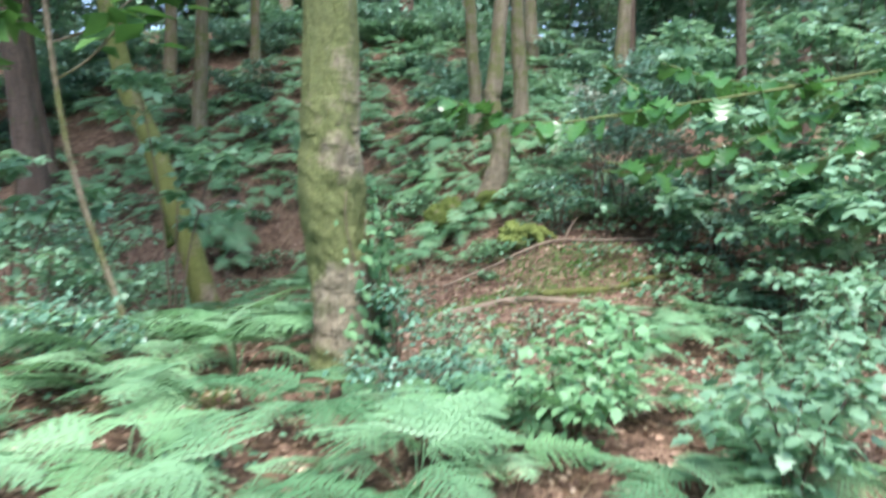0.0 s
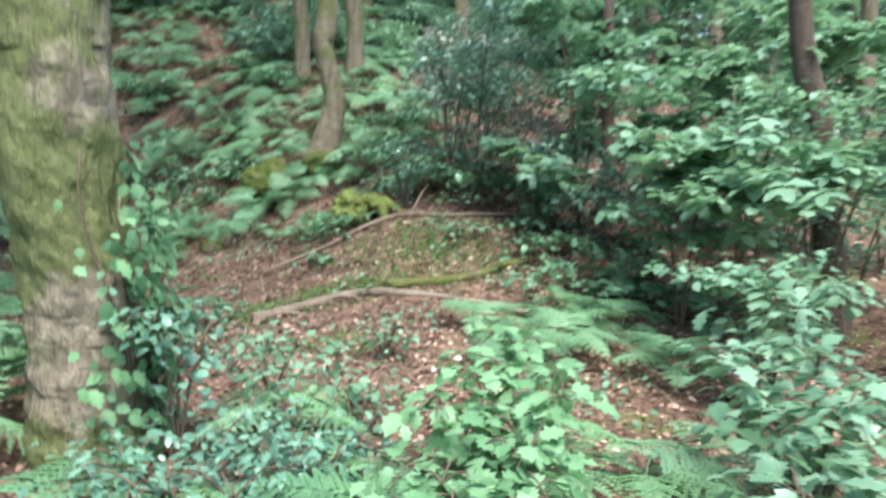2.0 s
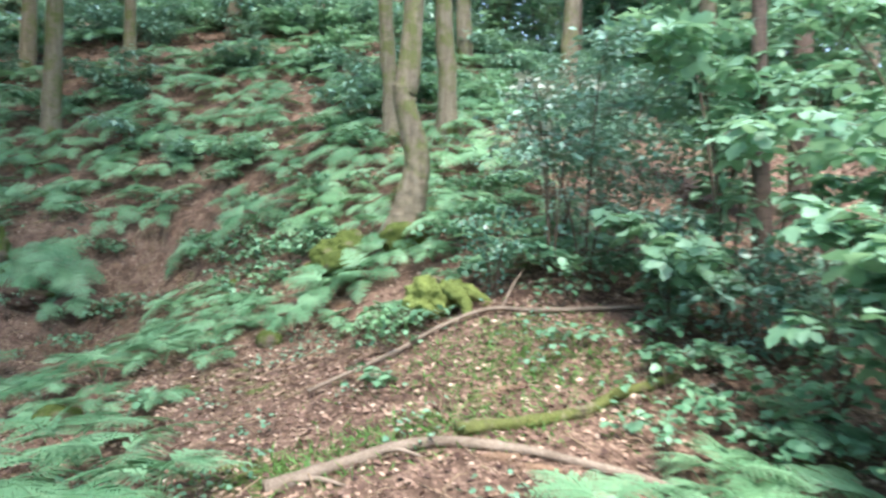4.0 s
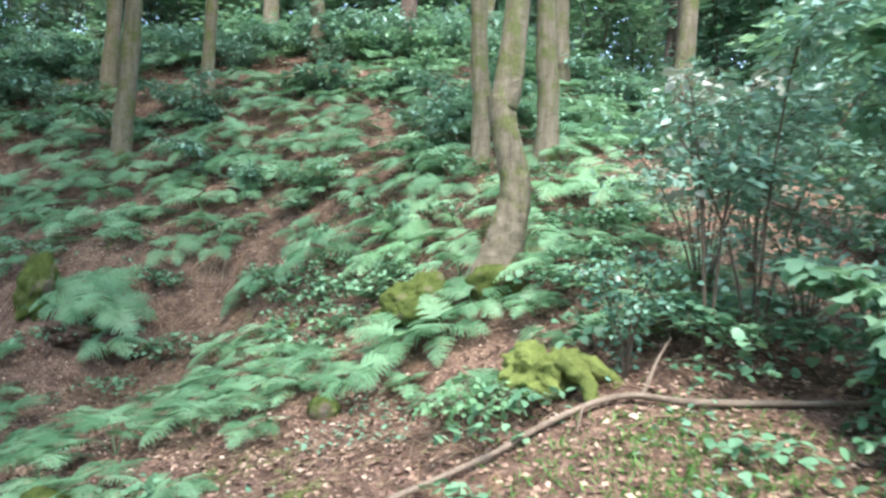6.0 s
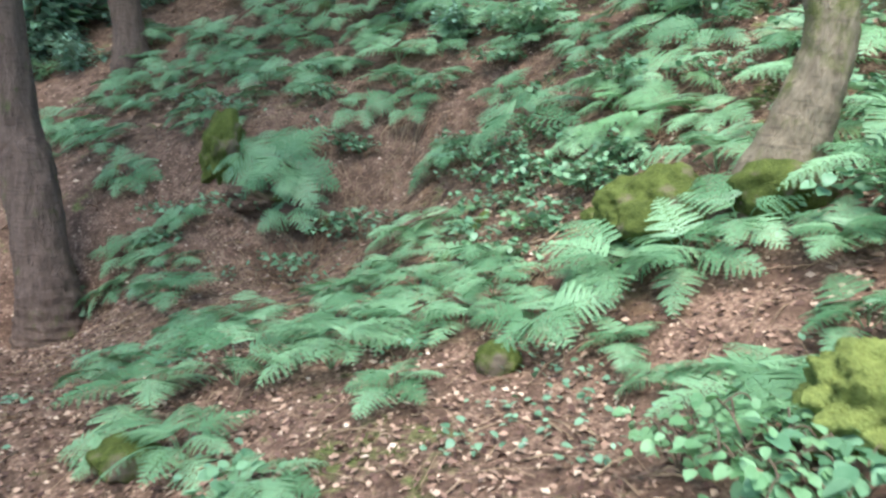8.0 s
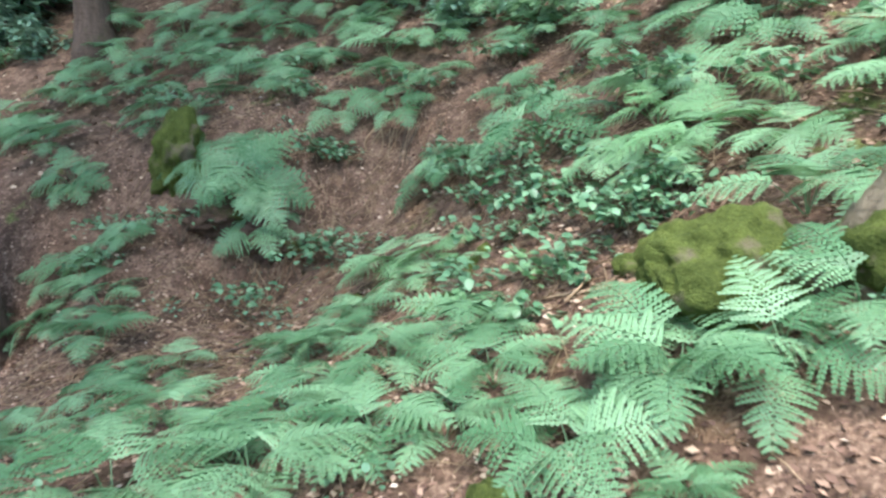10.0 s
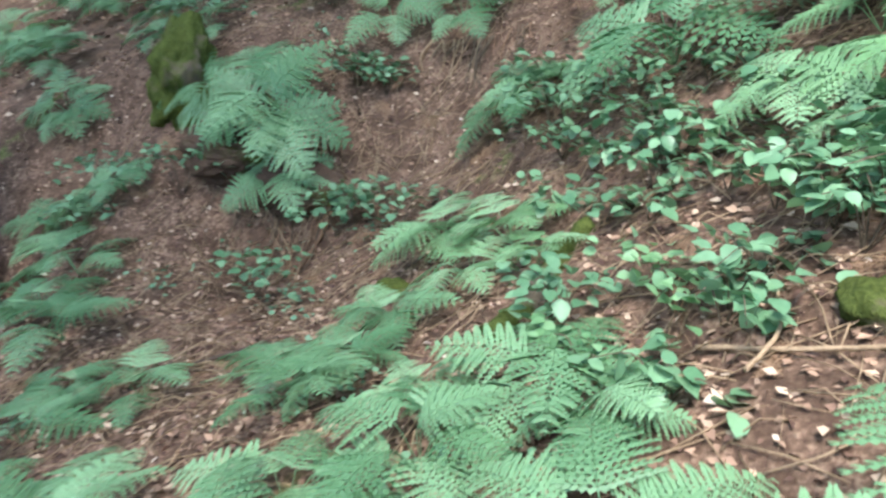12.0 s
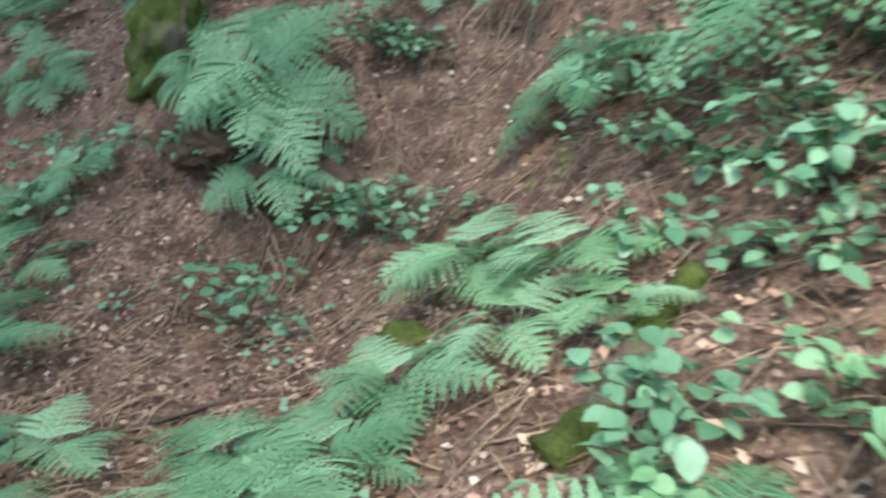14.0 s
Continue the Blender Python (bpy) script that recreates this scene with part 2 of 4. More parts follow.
def outline_leaf(half, fold=0.12, droop=0.2, wave=0.0):
    """A leaf along +x, 1 long, from (x, half width) pairs; folded on its midrib."""
    h = np.asarray(half, float)
    n = len(h)
    mid = np.stack([h[:, 0], 0 * h[:, 0], -droop * h[:, 0] ** 2], -1)
    w = wave * np.where(np.arange(n) % 2, 1, -1)
    left = mid + np.stack([0 * h[:, 1], h[:, 1], fold * h[:, 1] + w], -1)
    right = mid + np.stack([0 * h[:, 1], -h[:, 1], fold * h[:, 1] + w], -1)
    f = []
    for i in range(n - 1):
        a, b, c, d, e, g = i, i + 1, n + i, n + i + 1, 2 * n + i, 2 * n + i + 1
        f += [(a, b, d), (a, d, c), (a, e, g), (a, g, b)]
    return np.concatenate([mid, left, right]), np.array(f)


OVATE = outline_leaf([(0, 0.02), (0.15, 0.29), (0.42, 0.41), (0.74, 0.29), (1, 0.0)], 0.18, 0.22)
LOBED = outline_leaf([(0, 0.02), (0.12, 0.3), (0.25, 0.2), (0.4, 0.46), (0.55, 0.25), (0.68, 0.34), (0.82, 0.14), (1, 0.0)], 0.15, 0.25)
SPINY = outline_leaf([(0, 0.03), (0.13, 0.27), (0.23, 0.17), (0.36, 0.38), (0.47, 0.21), (0.6, 0.35), (0.7, 0.15), (0.82, 0.24), (0.87, 0.06), (1, 0.0)], 0.25, 0.2, 0.05)


def whorl(count=5):
    """Lobed leaves round one twig tip, 1 across from the tip outwards."""
    leaf = outline_leaf([(0, 0.02), (0.22, 0.16), (0.45, 0.36), (0.58, 0.24), (0.78, 0.26), (1, 0.0)], 0.15, 0.3)
    out = []
    for k in range(count):
        a, size = 2 * math.pi * (k + 0.2 * (k % 2)) / count, 0.8 + 0.2 * ((k * 3) % 4) / 3
        v = leaf[0] * size
        out.append((np.stack([v[:, 0] * math.cos(a) - v[:, 1] * math.sin(a), v[:, 0] * math.sin(a) + v[:, 1] * math.cos(a), v[:, 2] + 0.12 * (k % 2)], -1), leaf[1]))
    at, vs, fs = 0, [], []
    for v, f in out:
        vs.append(v)
        fs.append(f + at)
        at += len(v)
    return np.concatenate(vs), np.concatenate(fs)


WHORL = whorl()
SIMPLE = (np.array([(0, 0, 0), (0.45, 0.3, 0.05), (1, 0, -0.12), (0.45, -0.3, 0.05)], float), np.array([(0, 2, 1), (0, 3, 2)]))
WIDE = (np.array([(0, 0, 0), (0.42, 0.37, 0.06), (1, 0, -0.14), (0.42, -0.37, 0.06)], float), np.array([(0, 2, 1), (0, 3, 2)]))
BROAD = (np.array([(0, 0, 0), (0.25, 0.27, 0.07), (0.65, 0.27, 0.03), (1, 0, -0.14), (0.65, -0.27, 0.03), (0.25, -0.27, 0.07)], float),
         np.array([(0, 3, 2), (0, 2, 1), (0, 4, 3), (0, 5, 4)]))

# ---- the ground ----
BASE = (-0.734, -0.006, 0.364)
NEAR_MOUNDS = [
    (-5.5, 12.3, 2.0, 2.309),
    (-3.4, 13.4, 1.5, -1.656),
    (-1.2, 11.3, 1.6, -0.203),
    (0.2, 12.9, 1.5, -0.318),
    (1.6, 9.2, 1.6, 0.459),
    (3.2, 6.4, 1.6, -0.139),
    (-0.3, 6.4, 2.0, 0.169),
    (-4.5, 16, 2.0, -0.485),
    (-1.5, 15.8, 2.0, -0.097),
    (1.5, 14.5, 2.0, 0.741),
    (0.3, 3, 2.2, 0.149),
    (-6.7, 12.9, 1.1, -2.664),
    (-5, 11.3, 1.3, -2.047),
    (0.8, 11.6, 0.9, 0.285),
    (-4.2, 14.2, 0.8, -0.652),
    (-4.6, 15.3, 0.8, 0.531),
    (-1.2, 9.8, 0.9, 0.137),
    (0.3, 10.3, 0.8, -0.303),
    (-3.0, 15.62, 0.4, 0.22),
    (-3.0, 15.1, 0.32, -0.2),
    (-4.25, 14.58, 0.32, 0.22),
    (-4.1, 14.1, 0.28, -0.2),
    (-6.1, 14.15, 0.35, -0.3),
]
FAR_MOUNDS = [
    (-2.5, 8.5, 2.4, -0.974),
    (-9, 13, 5, -1.773),
    (-6, 6, 5, 1.526),
    (6, 12, 5, 0.184),
    (8, 4, 5, -0.122),
    (0, 21, 5, 0.961),
    (-9, 22, 6, 0.767),
    (9, 22, 6, 0.297),
    (0, 32, 8, 2.149),
    (-20, 32, 10, 0.986),
    (20, 32, 10, -2.279),
    (-18, 12, 8, -2.124),
    (18, 10, 8, 0.97),
    (0, -8, 7, 0.222),
]


def height(x, y):
    """The ground's height: a path climbing gently, a gully, a steep bank and the hill beyond."""
    x, y = np.asarray(x, float), np.asarray(y, float)
    z = BASE[0] + BASE[1] * x * np.exp(-(x / 60) ** 2) + BASE[2] * (4 * np.logaddexp(0, (y - 8) / 4) - 6 * np.logaddexp(0, (y - 48) / 6))
    for a, b, r, h in NEAR_MOUNDS + FAR_MOUNDS:
        z = z + h * np.exp(-((x - a) ** 2 + (y - b) ** 2) / (2 * r * r))
    z = z + 0.022 * np.sin(3.1 * x + 1.6 * np.sin(2.3 * y)) * np.sin(2.7 * y + 1.1 * np.sin(1.9 * x))
    z = z + 0.012 * np.sin(8.3 * x + 2.0 * np.sin(5.1 * y)) * np.sin(7.7 * y + 1.7 * np.sin(6.3 * x))
    return z


def up_at(x, y):
    e = 0.05
    gx, gy = (height(x + e, y) - height(x - e, y)) / (2 * e), (height(x, y + e) - height(x, y - e)) / (2 * e)
    return unit(np.stack([-gx, -gy, np.ones_like(gx)], -1))


def build_ground():
    out = 6 * (1.25 ** np.arange(1, 20) - 1)
    xs = np.concatenate([-9 - out[::-1], np.arange(-9, 6.01, 0.075), 6 + out])
    ys = np.concatenate([-2 - out[::-1], np.arange(-2, 18.01, 0.075), 18 + out])
    gx, gy = np.meshgrid(xs, ys)
    gz = height(gx, gy)
    near = (gx > -9) & (gx < 6) & (gy > -2) & (gy < 18)
    gz = gz + near * rng.normal(0, 0.006, gx.shape)
    v = np.stack([gx, gy, gz], -1).reshape(-1, 3)
    w = len(xs)
    i, j = np.meshgrid(np.arange(len(ys) - 1), np.arange(w - 1), indexing="ij")
    f = np.stack([i * w + j, i * w + j + 1, (i + 1) * w + j + 1, (i + 1) * w + j], -1).reshape(-1, 4)
    ob = new("ground", make_mesh("ground", v, f, GROUND))
    tagged(ob, "brown woodland floor of leaf mould with patches of moss", "ground", kind="structure")


build_ground()


def build_litter():
    n = 120000
    x, y = rng.uniform(-7.5, 5, n), rng.uniform(0.5, 16.5, n)
    z = height(x, y) + rng.uniform(0.004, 0.02, n)
    a = rng.uniform(0, 2 * math.pi, n)
    along = np.stack([np.cos(a), np.sin(a), rng.normal(0, 0.2, n)], -1)
    up = up_at(x, y) + rng.normal(0, 0.42, (n, 3))
    v, f = spread(SIMPLE, np.stack([x, y, z], -1), along, up, rng.uniform(0.02, 0.062, n))
    tagged(new("leaf_litter", make_mesh("leaf_litter", v, f, LITTER)), "fallen brown and beige beech leaves on the woodland floor", "leaf litter", kind="stuff")
    n = 42000
    x, y = rng.uniform(-15, 12, n), rng.uniform(3, 25, n)
    far = (x < -7.5) | (y > 16.5) | (x > 5)
    x, y, n = x[far], y[far], int(far.sum())
    a = rng.uniform(0, 2 * math.pi, n)
    v, f = spread(SIMPLE, np.stack([x, y, height(x, y) + rng.uniform(0.005, 0.03, n)], -1), np.stack([np.cos(a), np.sin(a), rng.normal(0, 0.2, n)], -1), up_at(x, y) + rng.normal(0, 0.45, (n, 3)), rng.uniform(0.05, 0.11, n))
    tagged(new("leaf_litter", make_mesh("leaf_litter", v, f, LITTER)), "fallen brown leaves on the slopes round the clearing", "leaf litter", kind="stuff")
    n = 5600
    x, y, a = rng.uniform(-6, 4, n), rng.uniform(1, 16, n), rng.uniform(0, 6.28, n)
    x[3600:], y[3600:] = rng.uniform(-5, 0.6, 2000), rng.uniform(11.3, 15.4, 2000)
    pieces = []
    for k in range(n):
        s, r = rng.uniform(0.08, 0.42), rng.uniform(0.0012, 0.0045)
        px, py = x[k] + np.array([0, 0.5, 1]) * s * math.cos(a[k]), y[k] + np.array([0, 0.5, 1]) * s * math.sin(a[k]) + np.array([0, rng.normal(0, 0.02), 0])
        pieces.append(tube(np.stack([px, py, height(px, py) + np.array([0.014, rng.uniform(0.02, 0.06), 0.016])], -1), [r, r, r * 0.6], 3))
    tagged(new("twig_litter", make_mesh("twig_litter", *join(pieces), STRAW)), "dry straw-coloured stalks and twigs strewn over the floor", "twigs", kind="stuff")


build_litter()

# ---- trees ----


def leaf_ball(n, centre, radii, size, template=SIMPLE, flat=0.6, seed=1):
    """Leaves in many small clumps inside an uneven ellipsoid."""
    g = np.random.default_rng(seed)
    k = max(6, n // 45)
    c = unit(g.normal(0, 1, (k, 3))) * g.uniform(0.25, 1.0, (k, 1)) ** 0.6 * np.asarray(radii) * g.uniform(0.7, 1.15, (k, 1)) + np.asarray(centre)
    p = c[g.integers(0, k, n)] + g.normal(0, 1, (n, 3)) * np.asarray(radii) * np.array([0.16, 0.16, 0.08])
    along = g.normal(0, 1, (n, 3)) * (1, 1, 1 - flat)
    up = np.array([0, 0, 1.0]) + g.normal(0, 1 - flat, (n, 3))
    return spread(template, p, along, up, g.uniform(0.7, 1.3, n) * size)


def trunk_line(knots, n, top):
    """Knots (x, y, z) about the base, then straight on to the top height."""
    k = [tuple(p) for p in knots]
    (x0, y0, z0), (x1, y1, z1) = k[-2], k[-1]
    s = (top - z1) / max(z1 - z0, 0.2) * 0.5
    k.append((x1 + (x1 - x0) * s, y1 + (y1 - y0) * s, top))
    return curve_points(k, n)


def tree(x, y, knots, radius, top, bark, label, flare=1.5, crown=2.4, seed=0, rings=60, seg=20, leaves=900, name="tree", relief=0.0):
    g = np.random.default_rng(seed + 77)
    z = float(height(x, y))
    t = thing(name, x, y, z, label, "tree")
    line = trunk_line([(0, 0, -0.25)] + list(knots), rings, top)
    hgt = np.clip(line[:, 2], 0, None)
    r = radius * (1 - 0.75 * hgt / top) * (1 + (flare - 1) * np.exp(-hgt / 0.28)) * (1 + 0.05 * np.sin(hgt * 4.1 + seed) * np.exp(-hgt / 4))
    v, f = tube(line, np.maximum(r, 0.02), seg, 0.05, top * 0.7, seed)
    if relief:
        mid = line[np.arange(len(v) - 2) // seg]
        for i in range(len(v) - 2):
            d = v[i] - mid[i]
            d2 = Vector(d / max(np.linalg.norm(d), 1e-6))
            q = Vector((d2.x * 7, d2.y * 7, v[i][2] * 1.3 + seed))
            ridge = 1 - abs(noise.noise(q)) * 2
            low = noise.noise(Vector((d2.x * 1.5, d2.y * 1.5, v[i][2] * 2.2)))
            crack = noise.noise(Vector((d2.x * 3, d2.y * 3, v[i][2] * 14)))
            v[i] += np.array(d2) * (relief * (ridge * 0.6 * math.exp(-max(v[i][2], 0) / 0.9) + low * 0.9 + 0.6 * min(0, crack + 0.1)))
    part("trunk", make_mesh("trunk", v, f, bark), t)
    tips = []
    for k in range(5):
        i = int(np.searchsorted(line[:, 2], top * (0.56 + 0.075 * k)))
        a = g.uniform(0, 6.28)
        s = crown * g.uniform(0.6, 0.95)
        b0 = line[i]
        pts = curve_points([b0, b0 + np.array([math.cos(a), math.sin(a), 0.55]) * s * 0.5, b0 + np.array([math.cos(a), math.sin(a), 0.75]) * s], 9)
        part("limb", make_mesh("limb", *tube(pts, np.linspace(r[i] * 0.5, 0.012, 9), 7), bark), t)
        tips.append(pts[-1])
    top_at = line[-1]
    pieces = [leaf_ball(leaves // 2, top_at + (0, 0, -0.8), (crown, crown, crown * 0.7), 0.26, seed=seed)]
    pieces += [leaf_ball(leaves // 10, p, (crown * 0.55, crown * 0.55, crown * 0.35), 0.26, seed=seed + 5 + k) for k, p in enumerate(tips)]
    part("crown", make_mesh("crown", *join(pieces), CROWN), t)
    return t


big_tree = tree(-0.56, 4.33, [(0, 0, 0.0), (-0.03, 0, 0.45), (-0.1, 0, 0.95), (-0.115, 0, 1.6), (-0.12, 0.02, 2.3)], 0.195, 11, BARK_BELTED,
                "thick tree trunk blotched with green moss and scarred bark", 1.25, 3.0, 3, 240, 72, 1400, relief=0.03)


def ivy(n):
    """Ivy leaves climbing one side of the big trunk."""
    g = np.random.default_rng(5)
    z = g.beta(1.2, 2.2, n) * 1.15 + 0.05
    a = g.normal(-0.3, 0.42, n)
    r = 0.22 + g.uniform(0, 0.1, n)
    p = np.stack([-0.05 + r * np.cos(a), r * np.sin(a) * 1.0, z], -1)
    out = np.stack([np.cos(a), np.sin(a), 0 * a], -1)
    return spread(LOBED, p, np.array([0, 0, -0.6]) + out * 0.5 + g.normal(0, 0.4, (n, 3)), out + g.normal(0, 0.35, (n, 3)) + (0, 0, 0.6), g.uniform(0.035, 0.07, n))


climber = thing("ivy", -0.56, 4.33, float(height(-0.56, 4.33)), "dark green ivy climbing the foot of the mossy trunk", "ivy")
part("foliage", make_mesh("foliage", *ivy(430), IVY_BRIGHT), climber)
for k in range(4):
    a = -0.9 + 0.5 * k
    zs = np.linspace(0, 1.1 - 0.15 * k, 10)
    aa = a + 0.25 * np.sin(zs * 5 + k)
    part("stem", make_mesh("stem", *tube(np.stack([-0.03 - 0.07 * zs + 0.235 * np.cos(aa), 0.235 * np.sin(aa), zs], -1), np.linspace(0.009, 0.004, 10), 5), TWIG), climber)

tree(0.9, 11.6, [(-0.12, 0, 0.0), (-0.02, 0, 0.5), (0.03, 0, 1.0), (-0.13, 0, 1.75), (-0.02, 0, 2.5)], 0.155, 10, BARK_GREY,
     "crooked grey-brown tree with a mossy foot on the bank", 1.9, 2.6, 12, 110, 36, relief=0.015)
tree(1.55, 14.5, [(0, 0, 0.0), (0, 0, 1.0), (-0.08, 0, 2.5)], 0.16, 11, BARK_GREY, "straight grey-brown tree on the hillside", 1.3, 2.6, 21)
tree(0.66, 14.9, [(0, 0, 0.0), (0, 0, 1.0), (-0.1, 0, 2.5)], 0.14, 11, BARK_GREY, "slender greyish tree on the hillside", 1.3, 2.6, 22)
tree(-6.3, 18.7, [(0, 0, 0.0), (0.02, 0, 1.0), (0.1, 0, 2.5)], 0.2, 12, BARK_GREY, "straight pale-barked tree high on the bank", 1.3, 3.0, 23)
tree(-5.3, 20.5, [(0, 0, 0.0), (0, 0, 1.0), (0.02, 0, 2.5)], 0.15, 12, BARK_GREY, "slender pale tree high on the bank", 1.3, 2.8, 24)
# crown out of view, widened and thickened to shade the gully
tree(-6.9, 13.25, [(0, 0, 0.0), (-0.1, 0, 0.7), (-0.42, 0.1, 2.0), (-0.75, 0.15, 3.4)], 0.34, 12, BARK_DARK,
     "large brown tree leaning over the gully", 1.35, 6.0, 25, 130, 48, 9000, relief=0.03)
# unseen crown made denser than needed to darken the ground below
tree(-2.55, 8.0, [(0, 0, 0.0), (-0.22, 0, 0.9), (-0.65, 0, 2.2), (-1.1, 0, 3.6)], 0.15, 9, BARK_MOSSY, "leaning mossy tree among ferns", 1.4, 3.9, 26, leaves=3200)
tree(-2.15, 5.0, [(0, 0, 0.0), (-0.15, 0, 0.5), (-0.36, 0, 1.15), (-0.5, 0, 1.8)], 0.028, 3.4, BARK_GREY, "thin leaning mossy sapling pole", 1.3, 0.8, 29, 30, 8, 160, "sapling")
# oversized crown above the view, there to cast shade on the slope
tree(-9.9, 18.0, [(0, 0, 0.0), (-0.15, 0, 1.0), (-0.4, 0, 2.6)], 0.3, 12, BARK_DARK, "dark brown tree on the slope", 1.3, 5.5, 27, leaves=7000)
tree(3.74, 9.0, [(0, 0, 0.0), (0.02, 0, 0.8), (-0.04, 0, 2.2)], 0.085, 7, BARK_DARK, "thin brown sapling trunk among hazel leaves", 1.5, 1.5, 28, 50, 12, 220)

tree(4.62, 6.5, [(0, 0, 0.0), (-0.05, 0, 0.5), (-0.28, 0, 1.8), (-0.55, 0, 2.9)], 0.115, 9, BARK_DARK, "dark slender tree leaning beside the path", 1.5, 1.7, 30, 70, 18, 240, relief=0.012)

FAR_TREES = [
    (-13, 16, 0.24), (-12, 21, 0.2), (-8.3, 22, 0.22), (-3.4, 23, 0.2), (-1.2, 24, 0.24), (2.6, 21, 0.2), (4.4, 18, 0.19), (5.6, 22, 0.22),
    (7.2, 16, 0.2), (8.3, 20, 0.24), (9.6, 14, 0.17), (11, 18, 0.21), (13, 15, 0.2), (-16, 26, 0.25), (-6, 28, 0.26), (1, 30, 0.26),
    (7, 28, 0.24), (13, 26, 0.22), (17, 20, 0.2), (6.2, 12.5, 0.14), (12, 10, 0.2), (16, 8, 0.22), (-15, 9, 0.24), (-12, 3, 0.22),
]
BEHIND = [(-6, -4, 0.2), (5, -5, 0.22), (0.5, -9, 0.2), (14, -3, 0.21), (-11, -9, 0.2)]
kinds = []
for k in range(3):
    kinds.append(tree(FAR_TREES[k][0], FAR_TREES[k][1], [(0, 0, 0.0), (0.06 * k - 0.05, 0, 1.2), (0.1 * k - 0.12, 0.05, 3.0)], 0.2, 12 + k, (BARK_GREY, BARK_DARK, BARK_GREY)[k],
                      "tall straight woodland tree on the slope", 1.3, 2.9, 40 + k, 50, 14, 420))
for k, (x, y, r) in enumerate(FAR_TREES[3:] + BEHIND):
    s = r / 0.2
    copy_thing(kinds[k % 3], pose(x, y, float(height(x, y)), 0, 0, (k * 77) % 360) @ Matrix.Diagonal((s, s, 1, 1)))

# ---- ferns ----


def frond_mesh(seed, pairs, width, rise, droop, stalk, material, detail=5):
    """One frond, 1 m long along +x: an upright stalk that bends over into a flat blade of drooping leaflets cut into small lobes."""
    g = np.random.default_rng(seed)
    n = 26
    s = np.linspace(0, 1, n)
    bend = np.clip((s - stalk * 0.5) / (stalk * 0.8), 0, 1)
    bend = bend * bend * (3 - 2 * bend)
    ang = np.radians(rise + (8 - rise) * bend - (droop + 8) * np.clip((s - stalk) / (1 - stalk), 0, 1) ** 1.3)
    px, pz = np.concatenate([[0], np.cumsum(np.cos(ang[:-1])) / (n - 1)]), np.concatenate([[0], np.cumsum(np.sin(ang[:-1])) / (n - 1)])
    mid = np.stack([px, 0.03 * g.normal() * s * s, pz], -1)
    pieces = [tube(mid, np.linspace(0.006, 0.0015, n), 3)]
    gap = (0.985 - stalk) / pairs
    for k in range(pairs):
        u = stalk + (0.985 - stalk) * k / (pairs - 1)
        c = np.array([np.interp(u, s, mid[:, q]) for q in range(3)])
        a = float(np.interp(u, s, ang))
        fwd, nrm = np.array([math.cos(a), 0, math.sin(a)]), np.array([-math.sin(a), 0, math.cos(a)])
        q = (u - stalk) / (1 - stalk)
        for sgn in (1, -1):
            long = width * min(1, 0.8 + q * 1.6) * (1 - q) ** 0.8 * g.uniform(0.88, 1.1) + 0.012
            d = unit(fwd * (0.22 + 0.4 * q + g.normal(0, 0.05)) + np.array([0, sgn, 0]) + nrm * g.normal(0.03, 0.045))
            sag = g.uniform(0.12, 0.34)
            at = (np.arange(detail) + 0.35) / detail
            core = c + d * (long * at)[:, None] - nrm * (sag * long * at ** 2)[:, None]
            reach = min(gap * 0.78, long * 0.36) * (1.1 - at) ** 0.7 * g.uniform(0.85, 1.12, detail)
            step = long / detail
            for side in (1, -1):
                out = unit(fwd * side + d * 0.55)
                tip = core + out * reach[:, None] - nrm * (reach * 0.08)[:, None]
                mid_l = core + out * (reach * 0.3)[:, None] - d * step * 0.62
                mid_r = core + out * (reach * 0.55)[:, None] + d * step * 0.6
                i = np.arange(detail)
                f = np.concatenate([np.stack([i, detail + i, 2 * detail + i], -1), np.stack([i, 2 * detail + i, 3 * detail + i], -1)])
                pieces.append((np.concatenate([core, mid_l, tip, mid_r]), f if side > 0 else f[:, ::-1]))
            pieces.append((np.stack([c, core[detail // 2] + fwd * 0.003, c + d * long - nrm * sag * long, core[detail // 2] - fwd * 0.003]), np.array([(0, 1, 2), (0, 2, 3)])))
    return make_mesh("frond", *join(pieces), material, True)


FRONDS = [frond_mesh(k, 10 + k % 3, 0.31 + 0.03 * (k % 3), 80 - 5 * k, 18 + 9 * (k % 3), 0.37 + 0.03 * (k % 2), FERN, 8) for k in range(6)]
FRONDS_LIGHT = [frond_mesh(20 + k, 11 + k % 2, 0.35, 78 - 7 * k, 18 + 8 * k, 0.37, FERN_LIGHT, 8) for k in range(3)]
FRONDS_FAR = [frond_mesh(30 + k, 10, 0.36, 78 - 5 * k, 15 + 9 * k, 0.38, FERN, 4) for k in range(3)]


